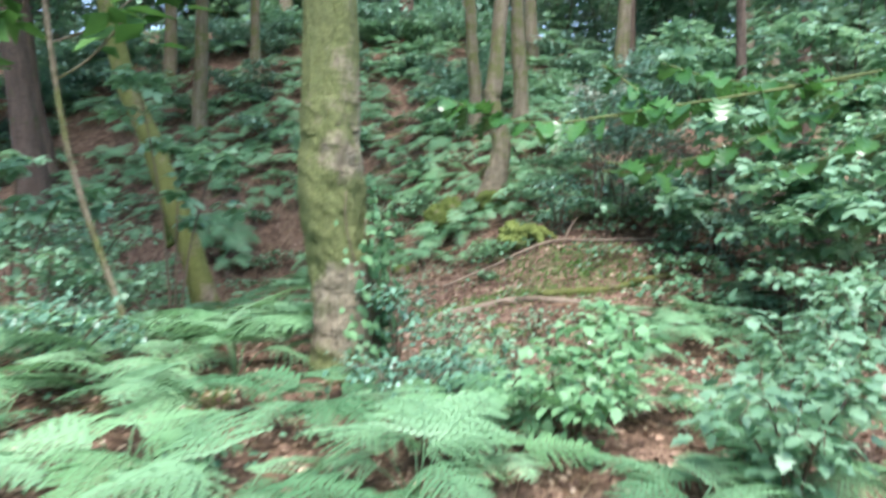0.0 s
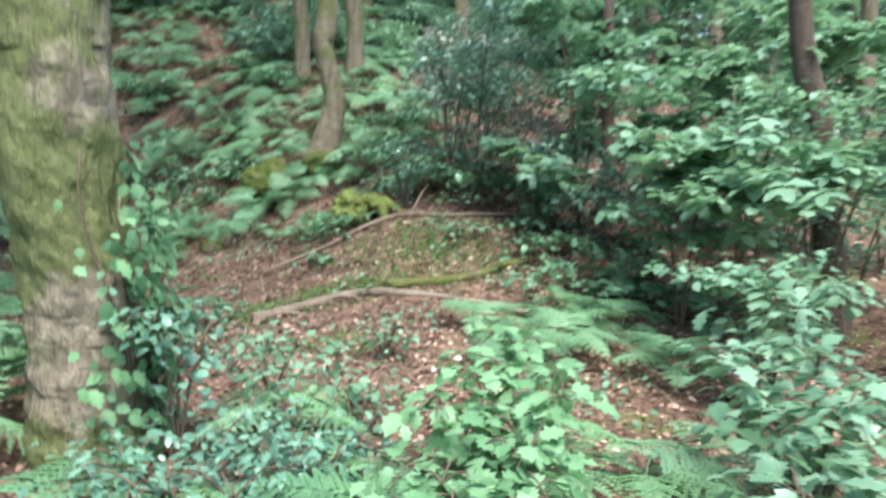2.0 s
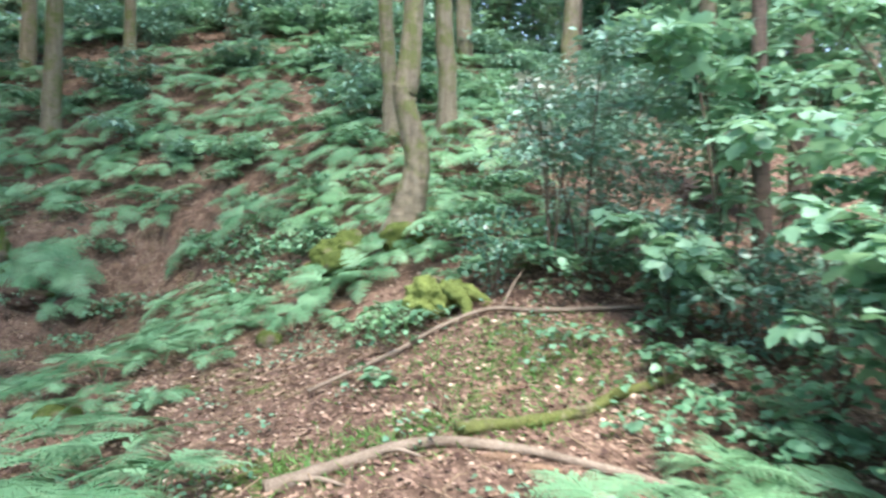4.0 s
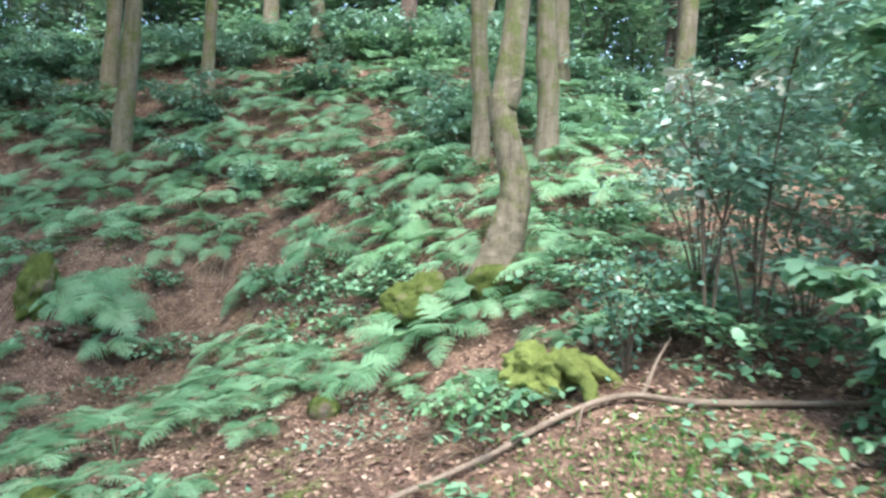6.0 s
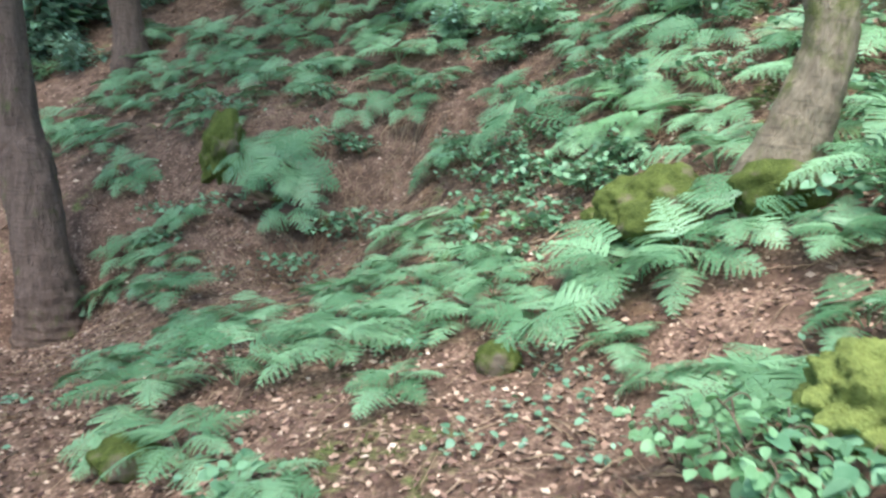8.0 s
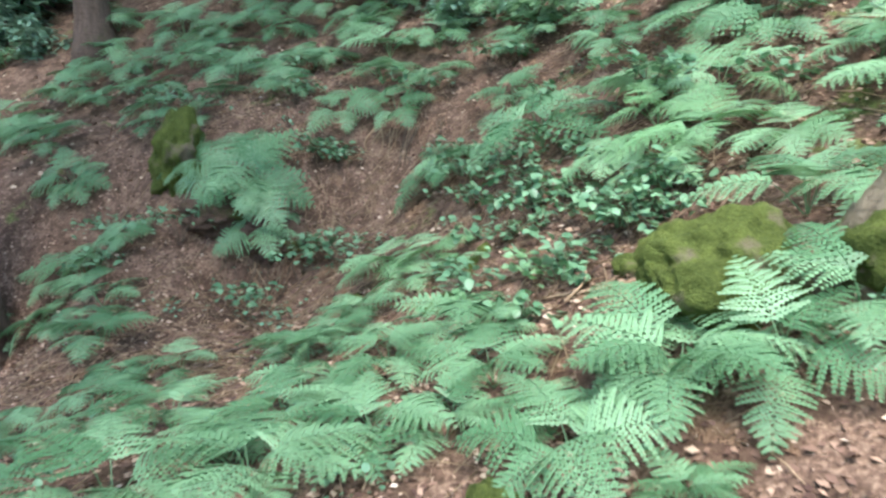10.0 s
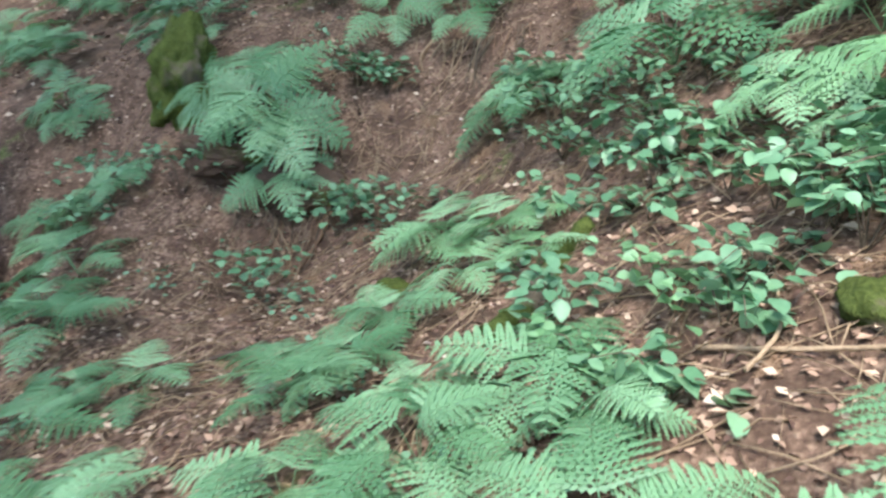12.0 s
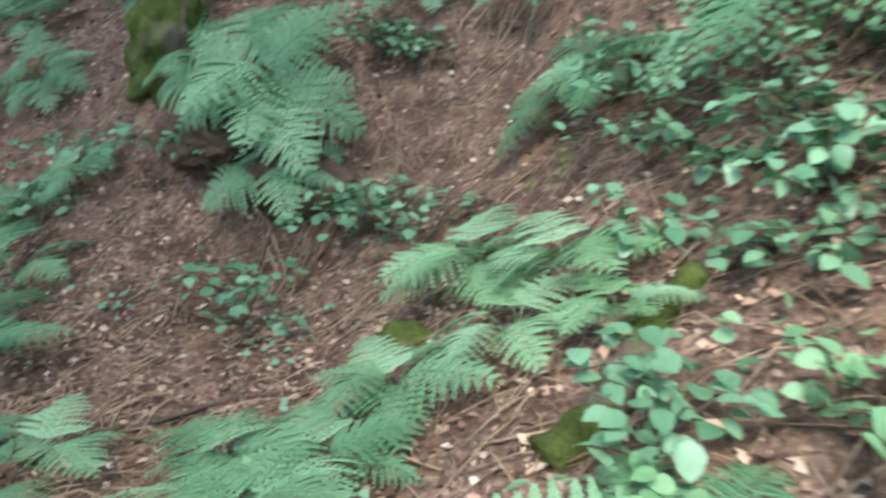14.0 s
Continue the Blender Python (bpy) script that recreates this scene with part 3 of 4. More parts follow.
def fern(x, y, size, kind="green", count=0, lean=0.0):
    g = np.random.default_rng(int(abs(x * 971 + y * 1373)) + 1)
    pool = {"green": FRONDS, "light": FRONDS_LIGHT, "far": FRONDS_FAR}[kind]
    label = {"green": "green woodland fern with arching toothed fronds", "light": "pale green fern with broad spread fronds", "far": "green fern on the wooded slope"}[kind]
    t = thing("fern", x, y, float(height(x, y)) - 0.01, label, "fern", "ferns on the woodland floor")
    nx, ny, nz = up_at(np.float64(x), np.float64(y))
    t.matrix_basis = Matrix.Translation(t.location) @ Vector((0, 0, 1)).rotation_difference(Vector((nx * 0.6, ny * 0.6, nz))).to_matrix().to_4x4()
    n = count or int(g.integers(6, 10))
    for k in range(n):
        a = 360 * (k + g.uniform(-0.3, 0.3)) / n
        s = size * g.uniform(1.15, 1.7)
        part("frond", pool[int(g.integers(0, len(pool)))], t,
             m=pose(0, 0, 0, g.normal(0, 9), g.normal(2, 9), a) @ Matrix.Scale(s, 4))
    return t


# ferns beside the path, at the start
for x, y, s in [(-1.25, 2.75, 0.55), (-0.75, 2.5, 0.5), (-0.1, 2.75, 0.48), (-1.2, 2.0, 0.5), (-0.45, 2.1, 0.45), (-1.25, 4.3, 0.6), (-1.9, 3.9, 0.55), (-1.7, 5.1, 0.6),
                (0.95, 2.75, 0.45), (1.5, 3.2, 0.5), (-0.6, 3.5, 0.4), (0.45, 3.5, 0.4), (2.1, 2.5, 0.5), (-2.4, 2.9, 0.5), (-2.6, 4.8, 0.6), (-2.3, 6.2, 0.6)]:
    fern(x, y, s, "light" if (x + y) % 1 < 0.55 else "green")
# ferns round the clearing with the fallen branches
for x, y, s in [(-0.95, 6.3, 0.5), (-1.05, 7.4, 0.55), (-0.6, 6.8, 0.4), (-1.5, 6.9, 0.55), (1.5, 6.2, 0.35), (2.2, 6.15, 0.4), (3.94, 6.84, 0.5), (-1.6, 8.3, 0.55),
                (0.68, 9.75, 0.36)]:
    fern(x, y, s)
# ferns round the mossy boulder and over the litter below the bank
for x, y, s in [(-2.62, 10.01, 0.46), (-2.17, 10.26, 0.46), (-1.65, 10.49, 0.47), (-1.06, 10.08, 0.28), (-1.9, 9.45, 0.34), (-2.3, 9.5, 0.3), (-1.3, 9.2, 0.26), (-1.27, 10.93, 0.42),
                (-1.85, 11.12, 0.36), (-0.04, 11.15, 0.5), (-0.38, 10.78, 0.4), (0.05, 10.6, 0.25), (0.74, 9.91, 0.3), (1.09, 10.91, 0.32), (1.1, 10.25, 0.3), (0.3, 10.2, 0.2), (0.35, 11.15, 0.38),
                (-0.87, 11.35, 0.36), (-0.98, 10.98, 0.32), (-0.24, 11.25, 0.27), (-0.52, 11.0, 0.27), (-1.62, 11.2, 0.32), (-1.59, 11.75, 0.36), (-1.25, 12.13, 0.42), (-1.02, 11.88, 0.3),
                (-2.33, 12.13, 0.36), (-1.95, 11.5, 0.34), (-2.35, 12.9, 0.37), (-2.3, 12.45, 0.34), (-2.7, 12.44, 0.3), (-1.72, 12.05, 0.3), (-2.55, 11.09, 0.36), (-2.1, 10.85, 0.3)]:
    fern(x, y, s)
# ferns in the gully beside the leaning tree
for x, y, s in [(-6.25, 13.95, 0.5), (-5.1, 13.18, 0.45), (-6.2, 13.5, 0.36), (-4.5, 12.57, 0.42), (-3.94, 12.16, 0.28), (-3.86, 11.83, 0.36), (-3.45, 12.25, 0.3), (-5.41, 13.91, 0.34), (-5.8, 13.9, 0.4),
                (-4.34, 11.53, 0.32), (-3.3, 11.2, 0.34), (-3.6, 10.7, 0.36), (-4.9, 12.75, 0.36)]:
    fern(x, y, s)
# ferns on the bank
fern(-4.45, 14.55, 0.66, "green", 13)
fern(-4.2, 14.4, 0.46, "green", 7)
for x, y, s in [(-2.2, 14.7, 0.45), (-2.5, 14.85, 0.4), (-3.75, 16.17, 0.45), (-3.95, 15.55, 0.42), (-7.0, 14.7, 0.45), (-7.46, 16.59, 0.5), (-5.31, 16.92, 0.5), (-8.08, 18.0, 0.6), (-9.9, 18.5, 0.6),
                (-4.3, 17.8, 0.55), (-6.3, 15.3, 0.42), (-5.9, 16.0, 0.4), (-3.3, 15.6, 0.42), (-2.95, 15.9, 0.4), (-6.9, 15.9, 0.42), (-4.7, 15.6, 0.4), (-5.6, 15.2, 0.36), (-2.07, 16.3, 0.47),
                (-0.97, 15.27, 0.45), (0.45, 12.15, 0.5), (1.5, 11.9, 0.55), (1.35, 11.35, 0.5), (0.6, 11.3, 0.4), (1.55, 5.5, 0.36), (1.95, 5.85, 0.38), (2.5, 5.5, 0.4), (2.2, 6.6, 0.36), (2.6, 6.35, 0.38), (3.05, 7.05, 0.4), (3.9, 6.2, 0.42), (3.5, 6.6, 0.36), (2.9, 5.8, 0.36)]:
    fern(x, y, s)
for x, y, s in [(-2.48, 13.75, 0.42), (-1.96, 13.5, 0.36), (-1.68, 13.15, 0.24), (-2.05, 13.2, 0.3), (-0.64, 13.56, 0.42), (-0.34, 13.2, 0.38), (-0.43, 13.86, 0.42), (0.96, 12.0, 0.45), (-0.05, 13.3, 0.52),
                (-0.57, 14.29, 0.45), (0.0, 13.9, 0.47), (0.43, 12.95, 0.38), (0.75, 9.55, 0.34), (0.08, 4.35, 0.32), (0.3, 3.9, 0.34), (-0.05, 3.3, 0.36), (0.25, 3.0, 0.36)]:
    fern(x, y, s, "light")
# ferns filling the rest of the floor, but for the bare patches
BARE = [(0.9, 7.3, 1.7, 1.5), (0.0, 9.9, 0.75, 0.8), (-3.0, 13.5, 0.7, 0.9), (3.6, 6.4, 0.9, 1.0), (-1.2, 13.0, 0.9, 1.1), (-6.6, 14.6, 0.9, 1.2), (0.5, 4.8, 0.6, 0.8), (-0.56, 4.33, 0.4, 0.5),
        (0.1, 0.5, 1.0, 1.6), (-4.0, 14.0, 0.5, 0.6), (-3.2, 10.9, 0.5, 0.5)]


def bare(x, y):
    return any(((x - a) / b) ** 2 + ((y - c) / d) ** 2 < 1 for a, c, b, d in BARE)


spots = [(o.location.x, o.location.y) for o in scene.objects if o.name.startswith("fern")]
g1 = np.random.default_rng(31)


def fill(number, x0, x1, y0, y1, gap, low, high, kind):
    tries = made = 0
    while made < number and tries < 6000:
        tries += 1
        x, y = g1.uniform(x0, x1), g1.uniform(y0, y1)
        if bare(x, y) or any((x - a) ** 2 + (y - b) ** 2 < gap * gap for a, b in spots):
            continue
        spots.append((x, y))
        fern(x, y, g1.uniform(low, high), kind if kind != "mixed" else ("green", "light")[int(g1.integers(0, 2))], 7)
        made += 1


fill(14, -2.8, -0.7, 2.0, 6.5, 0.55, 0.42, 0.55, "mixed")
fill(8, -0.7, 2.2, 1.9, 4.0, 0.5, 0.36, 0.46, "mixed")
fill(16, 0.5, 2.6, 10.0, 14.0, 0.6, 0.45, 0.6, "mixed")
fill(7, -7.0, -4.8, 13.0, 15.5, 0.7, 0.3, 0.42, "green")
fill(22, -2.0, 2.6, 13.8, 17.0, 0.6, 0.42, 0.6, "far")
fill(125, -10, 5, 15.0, 21.5, 0.55, 0.45, 0.62, "far")
fill(55, -12, 7, 20, 29, 0.9, 0.6, 0.85, "far")

DEAD = [frond_mesh(50 + k, 12, 0.2, 20, 6, 0.2, DEAD_FERN, 4) for k in range(2)]
g5 = np.random.default_rng(13)
for k in range(100):
    x, y = (g5.uniform(-5.5, 0.5), g5.uniform(10.5, 16)) if k % 2 else (g5.uniform(-2.5, 2.5), g5.uniform(2, 12))
    u = up_at(np.float64(x), np.float64(y))
    lay = Vector((0, 0, 1)).rotation_difference(Vector(u)).to_matrix().to_4x4()
    ob = new("dead_frond", DEAD[k % 2])
    ob.matrix_basis = Matrix.Translation((x, y, float(height(x, y)))) @ lay @ pose(0, 0, 0, g5.normal(0, 12), 8, g5.uniform(0, 360)) @ Matrix.Scale(g5.uniform(0.25, 0.5), 4)
    tagged(ob, "dry brown dead fern frond on the leaf litter", "dead frond", "dead fronds on the floor")

# ---- brambles and other low plants ----


def leaf_part(template, name, material):
    return make_mesh(name, template[0], template[1], material, True)


BRAMBLE_LEAF = leaf_part(OVATE, "leaf", BRAMBLE)


def bramble(x, y, size, leaves=26, label="low bramble with rounded blue-green leaves", leaf=None, tall=0.6, leaf_size=0.075, joined=False):
    """A few arching stems, each with leaves in threes."""
    g = np.random.default_rng(int(abs(x * 631 + y * 877)) + 3)
    t = thing("bramble", x, y, float(height(x, y)), label, "bramble", "brambles on the woodland floor")
    stems = 4
    if joined:
        lines = []
        for k in range(stems + 2):
            a = 6.28 * (k + g.uniform(-0.3, 0.3)) / (stems + 2)
            d = np.array([math.cos(a), math.sin(a), 0]) * size * g.uniform(0.8, 1.3)
            pts = curve_points([(0, 0, -0.02), d * 0.4 + (0, 0, size * tall), d + (0, 0, size * tall * 0.75)], 10)
            part("stem", make_mesh("stem", *tube(pts, np.linspace(0.0045, 0.0018, 10), 4), TWIG), t)
            lines.append(pts[3:])
        every = np.concatenate(lines)
        p = every[g.integers(0, len(every), leaves)] + g.normal(0, 0.05, (leaves, 3)) * (1, 1, 0.5)
        part("foliage", make_mesh("foliage", *spread(OVATE, p, g.normal(0, 1, (leaves, 3)) * (1, 1, 0.3), np.array([0, 0, 1.0]) + g.normal(0, 0.28, (leaves, 3)), leaf_size * g.uniform(0.75, 1.3, leaves)), leaf or BRAMBLE_JOINED), t)
        return t
    for k in range(stems):
        a = 6.28 * (k + g.uniform(-0.3, 0.3)) / stems
        s = size * g.uniform(0.8, 1.35)
        d = np.array([math.cos(a), math.sin(a), 0])
        pts = curve_points([(0, 0, -0.02), d * s * 0.4 + (0, 0, s * tall), d * s + (0, 0, s * tall * 0.75)], 10)
        part("stem", make_mesh("stem", *tube(pts, np.linspace(0.0045, 0.0018, 10), 4), TWIG), t)
        for j in range(leaves // stems):
            c = pts[int(g.integers(3, 10))]
            b = g.uniform(0, 360)
            part("leaf", leaf or BRAMBLE_LEAF, t,
                 m=pose(*(c + g.normal(0, 0.02, 3) * (1, 1, 0.6)), g.normal(0, 18), g.normal(12, 16), b) @ Matrix.Scale(leaf_size * g.uniform(0.75, 1.3), 4))
    return t


for x, y, s, n in [(-1.37, 9.1, 0.25, 28), (-1.29, 13.7, 0.3, 36), (-1.5, 14.9, 0.35, 32), (0.55, 8.7, 0.28, 24), (0.47, 8.0, 0.22, 20),
                   (2.3, 7.4, 0.3, 32), (2.5, 8.2, 0.3, 32), (-0.5, 12.75, 0.28, 44), (-0.35, 13.0, 0.3, 36), (-0.78, 12.36, 0.24, 28), (-1.65, 13.85, 0.28, 36),
                   (-1.2, 13.2, 0.22, 28), (-1.0, 13.5, 0.3, 36), (-0.9, 12.0, 0.22, 26)]:
    bramble(x, y, s, int(n * 1.4))
for x, y, s, n in [(1.45, 9.8, 0.3, 44), (1.8, 12.1, 0.5, 60), (2.1, 12.2, 0.5, 60), (2.0, 9.95, 0.35, 48), (-0.55, 14.1, 0.55, 70), (0.3, 14.6, 0.5, 60), (1.3, 10.9, 0.4, 50), (1.6, 11.4, 0.4, 50)]:
    bramble(x, y, s, n * 3, "dense bramble clump with bluish leaves", tall=0.8, joined=True)


def shrub(x, y, tall, wide, leaves, size, template, material, label, category="shrub", name="shrub", seed=0, stems=6, bare=0.25, flat=0.75, twigs=3):
    """Stems from one foot that fan out, with leaves in flat sprays along them."""
    g = np.random.default_rng(seed + 3)
    t = thing(name, x, y, float(height(x, y)), label, category)
    lines = []
    for k in range(stems):
        a = 6.28 * (k + g.uniform(-0.35, 0.35)) / stems
        d = np.array([math.cos(a), math.sin(a), 0]) * wide * g.uniform(0.55, 1.1)
        h = tall * g.uniform(0.7, 1.05)
        pts = curve_points([(0, 0, -0.05), d * 0.25 + (0, 0, h * 0.5), d * 0.65 + (0, 0, h * 0.88), d + (0, 0, h * g.uniform(0.8, 1.0))], 14)
        part("stem", make_mesh("stem", *tube(pts, np.linspace(0.006 + tall * 0.0035, 0.003, 14), 5), TWIG), t)
        lines.append(pts)
        for j in range(twigs):
            c = pts[int(g.integers(5, 13))]
            b = g.uniform(0, 6.28)
            e = c + np.array([math.cos(b), math.sin(b), g.uniform(-0.25, 0.2)]) * wide * 0.5
            tw = curve_points([c, (c + e) / 2 + (0, 0, 0.05), e], 8)
            lines.append(tw)
            part("twig", make_mesh("twig", *tube(tw, np.linspace(0.005, 0.002, 8), 4), TWIG), t)
    every = np.concatenate([l[int(len(l) * bare):] for l in lines])
    c = every[g.integers(0, len(every), leaves)]
    p = c + g.normal(0, 1, (leaves, 3)) * np.array([0.11, 0.11, 0.05]) * max(0.6, wide)
    al = (p - c) * (1, 1, 0.4) + g.normal(0, 0.05, (leaves, 3)) * (1, 1, 0.5) + (0, 0, -0.015)
    up = np.array([0, 0, 1.0]) + g.normal(0, 1 - flat, (leaves, 3))
    part("foliage", make_mesh("foliage", *spread(template, p, al, up, size * g.uniform(0.65, 1.3, leaves)), material), t)
    return t


shrub(0.82, 3.85, 0.55, 0.3, 380, 0.075, LOBED, LIME, "young sapling with bright yellow-green lobed leaves", "sapling", "sapling", 2, bare=0.1)
shrub(0.6, 3.3, 0.45, 0.28, 320, 0.07, LOBED, LIME, "young sapling with bright yellow-green lobed leaves", "sapling", "sapling", 3, bare=0.1)
shrub(1.4, 2.85, 0.75, 0.35, 380, 0.075, LOBED, HAZEL, "leafy young sapling beside the path", "sapling", "sapling", 4)
shrub(1.9, 3.6, 0.8, 0.45, 480, 0.075, LOBED, HAZEL, "leafy young sapling beside the path", "sapling", "sapling", 5)
shrub(2.75, 4.9, 0.9, 0.5, 560, 0.08, LOBED, HAZEL, "leafy green shrub beside the path", seed=6)
shrub(-0.2, 3.75, 0.28, 0.4, 620, 0.038, SPINY, HOLLY_BUSH, "low glossy holly seedlings at the foot of the trunk", "holly", "holly_bush", 7, bare=0.1)
shrub(0.15, 3.95, 0.25, 0.35, 520, 0.038, SPINY, HOLLY_BUSH, "low glossy holly seedlings near the mossy trunk", "holly", "holly_bush", 8, bare=0.1)
shrub(-0.28, 4.22, 0.55, 0.2, 260, 0.042, OVATE, HOLLY_BUSH, "young glossy-leaved sapling against the mossy trunk", "sapling", "sapling", 10, 3, 0.12)
shrub(0.05, 4.6, 0.35, 0.22, 130, 0.05, OVATE, HAZEL, "small leafy seedling near the trunk", "seedling", "seedling", 11, 4, 0.1)
shrub(0.4, 4.5, 0.3, 0.2, 110, 0.05, OVATE, HAZEL, "small leafy seedling near the trunk", "seedling", "seedling", 12, 4, 0.1)
shrub(0.7, 5.6, 0.22, 0.16, 90, 0.045, OVATE, HAZEL, "small leafy seedling in the clearing", "seedling", "seedling", 13, 4, 0.1)
shrub(-2.1, 3.95, 0.5, 0.4, 560, 0.042, SPINY, HOLLY_BUSH, "small glossy holly bush among ferns", "holly", "holly_bush", 9, bare=0.1)
for k, (x, y, h, w, n) in enumerate([(-3.4, 6.6, 1.5, 0.8, 900), (-4.6, 8.6, 1.7, 0.9, 900), (-3.0, 5.4, 0.9, 0.5, 500), (-5.4, 7.0, 1.6, 0.9, 800), (-3.6, 8.2, 0.9, 0.6, 500)]):
    shrub(x, y, h, w, n, 0.07, OVATE, (HAZEL, HOLLY_BUSH)[k % 2], "leafy understorey shrub beside the leaning tree", seed=50 + k, bare=0.12)
shrub(-2.3, 6.1, 2.4, 0.6, 90, 0.13, WHORL, HAZEL, "slender hazel sapling before the leaning tree", "sapling", "sapling", 101, 3, 0.55, 0.75, 4)
shrub(-3.4, 5.6, 2.0, 0.6, 100, 0.13, WHORL, HAZEL, "slender hazel sapling above the ferns", "sapling", "sapling", 102, 3, 0.45, 0.75, 4)
shrub(2.35, 9.45, 2.1, 0.95, 3000, 0.075, SIMPLE, UNDER, "dense dark evergreen bush of small leaves", seed=58, stems=4, bare=0.02, twigs=8, flat=0.5)
shrub(2.0, 9.3, 2.2, 0.45, 170, 0.07, OVATE, PALE_LEAF, "shrub with pale withered leaves", seed=59, stems=3, bare=0.55, flat=0.3)
# the leafy wall of hazel and oak saplings to one side of the clearing
for k, (x, y, h, w, n, b) in enumerate([(3.2, 6.5, 1.75, 0.85, 230, 0.3), (3.55, 5.9, 1.85, 0.85, 220, 0.3), (3.6, 7.6, 2.8, 0.95, 150, 0.35), (2.7, 8.4, 0.9, 0.6, 110, 0.15), (3.3, 8.7, 3.1, 0.95, 160, 0.25),
                                        (4.5, 7.6, 3.1, 1.1, 260, 0.2), (4.3, 9.8, 3.3, 1.2, 260, 0.15), (4.9, 4.9, 1.6, 0.8, 150, 0.2), (5.6, 9.0, 3.6, 1.4, 280, 0.15)]):
    shrub(x, y, h, w, n, 0.15, WHORL, HAZEL, "leafy hazel and oak sapling at the edge of the clearing", "sapling", "sapling", 20 + k, 3, b, 0.72, 6)
for x, y, size in [(2.75, 6.9, 0.3), (3.2, 7.3, 0.42), (2.2, 9.15, 0.5), (2.65, 9.1, 0.5), (1.95, 9.5, 0.45), (3.6, 7.9, 0.4), (2.6, 7.7, 0.36), (3.9, 6.9, 0.4)]:
    bramble(x, y, size, 110, "leafy green seedlings under the saplings", tall=0.7, leaf_size=0.08, joined=True)
for k, (x, y, h, w) in enumerate([(3.2, 8.2, 0.8, 0.6), (3.9, 8.3, 1.0, 0.7), (2.95, 9.0, 0.9, 0.6)]):
    shrub(x, y, h, w, 900, 0.085, SIMPLE, UNDER, "shady leafy bush under the hazels", "bush", "bush", 95 + k, 5, 0.02, 0.6)
shrub(0.6, 9.08, 0.26, 0.24, 150, 0.055, OVATE, LIME, "bright green broad-leaved seedlings beside the mossy stump", "seedling", "seedling", 104, 5, 0.1)
shrub(0.38, 9.3, 0.2, 0.2, 90, 0.05, OVATE, LIME, "bright green broad-leaved seedlings on the litter", "seedling", "seedling", 105, 4, 0.1)
for k, (x, y, h, w) in enumerate([(5.3, 7.0, 1.5, 0.9), (5.6, 6.0, 1.4, 0.8), (6.4, 7.8, 1.8, 1.0)]):
    shrub(x, y, h, w, 600, 0.1, BROAD, HAZEL, "low leafy hazel bush beyond the slender tree", "bush", "bush", 110 + k, 4, 0.08, twigs=2)
shrub(1.5, 9.3, 0.8, 0.28, 700, 0.04, OVATE, HOLLY_BUSH, "small-leaved bluish evergreen bush behind the mossy stump", "bush", "bush", 90, 5, 0.1, 0.6)
for k, (x, y, h, w, n) in enumerate([(2.4, 10.6, 1.8, 0.9, 1700), (3.2, 11.6, 2.2, 1.0, 1900), (2.9, 9.9, 1.2, 0.8, 1300)]):
    shrub(x, y, h, w, n, 0.055, SIMPLE, UNDER, "dense dark evergreen bush of small leaves", seed=40 + k, stems=8, bare=0.1, flat=0.5)

for k, (x, y) in enumerate([(-0.9, 13.2), (-1.25, 13.45), (-0.75, 13.6), (-1.55, 14.25), (-1.15, 14.1), (-0.55, 13.4), (-0.2, 12.6), (-0.7, 12.95), (-1.75, 13.6), (-1.9, 14.1),
                             (2.1, 6.9), (2.6, 7.2), (2.9, 7.9), (1.9, 8.1), (3.2, 6.9), (2.0, 8.9), (1.5, 10.4), (0.85, 9.0)]):
    bramble(x, y, 0.25 + 0.03 * (k % 4), 52, leaf_size=0.06 + 0.006 * (k % 3), joined=k >= 9)
for x, y, s in [(-1.41, 13.88, 0.28), (-1.24, 13.59, 0.26), (-0.52, 12.78, 0.28), (-0.63, 12.97, 0.26), (-0.41, 12.61, 0.24), (-0.77, 12.42, 0.2), (-1.44, 13.33, 0.2), (-1.47, 14.04, 0.3), (-0.25, 13.0, 0.26), (-0.36, 12.75, 0.26), (-0.72, 12.5, 0.24), (-0.3, 12.95, 0.26)]:
    bramble(x, y, s, 42, "young bramble with broad rounded bluish leaves", tall=0.8, leaf_size=0.07, joined=True)
for x, y in [(-1.05, 12.63), (-0.95, 12.45), (-1.41, 12.3), (-1.2, 12.2)]:
    bramble(x, y, 0.19, 40, "bright green broad-leaved seedling on the leaf litter", tall=0.7, leaf_size=0.055, leaf=LIME, joined=True)
g6 = np.random.default_rng(21)
for k in range(30):
    x, y = (g6.uniform(-7, -2), g6.uniform(13.6, 17)) if k < 18 else (g6.uniform(-1.5, 3), g6.uniform(12.5, 16.5))
    bramble(x, y, g6.uniform(0.25, 0.45), 80, "broad-leaved seedling plant on the bank" if k % 2 else "low bramble on the bank", tall=0.8, leaf_size=0.066, joined=True)
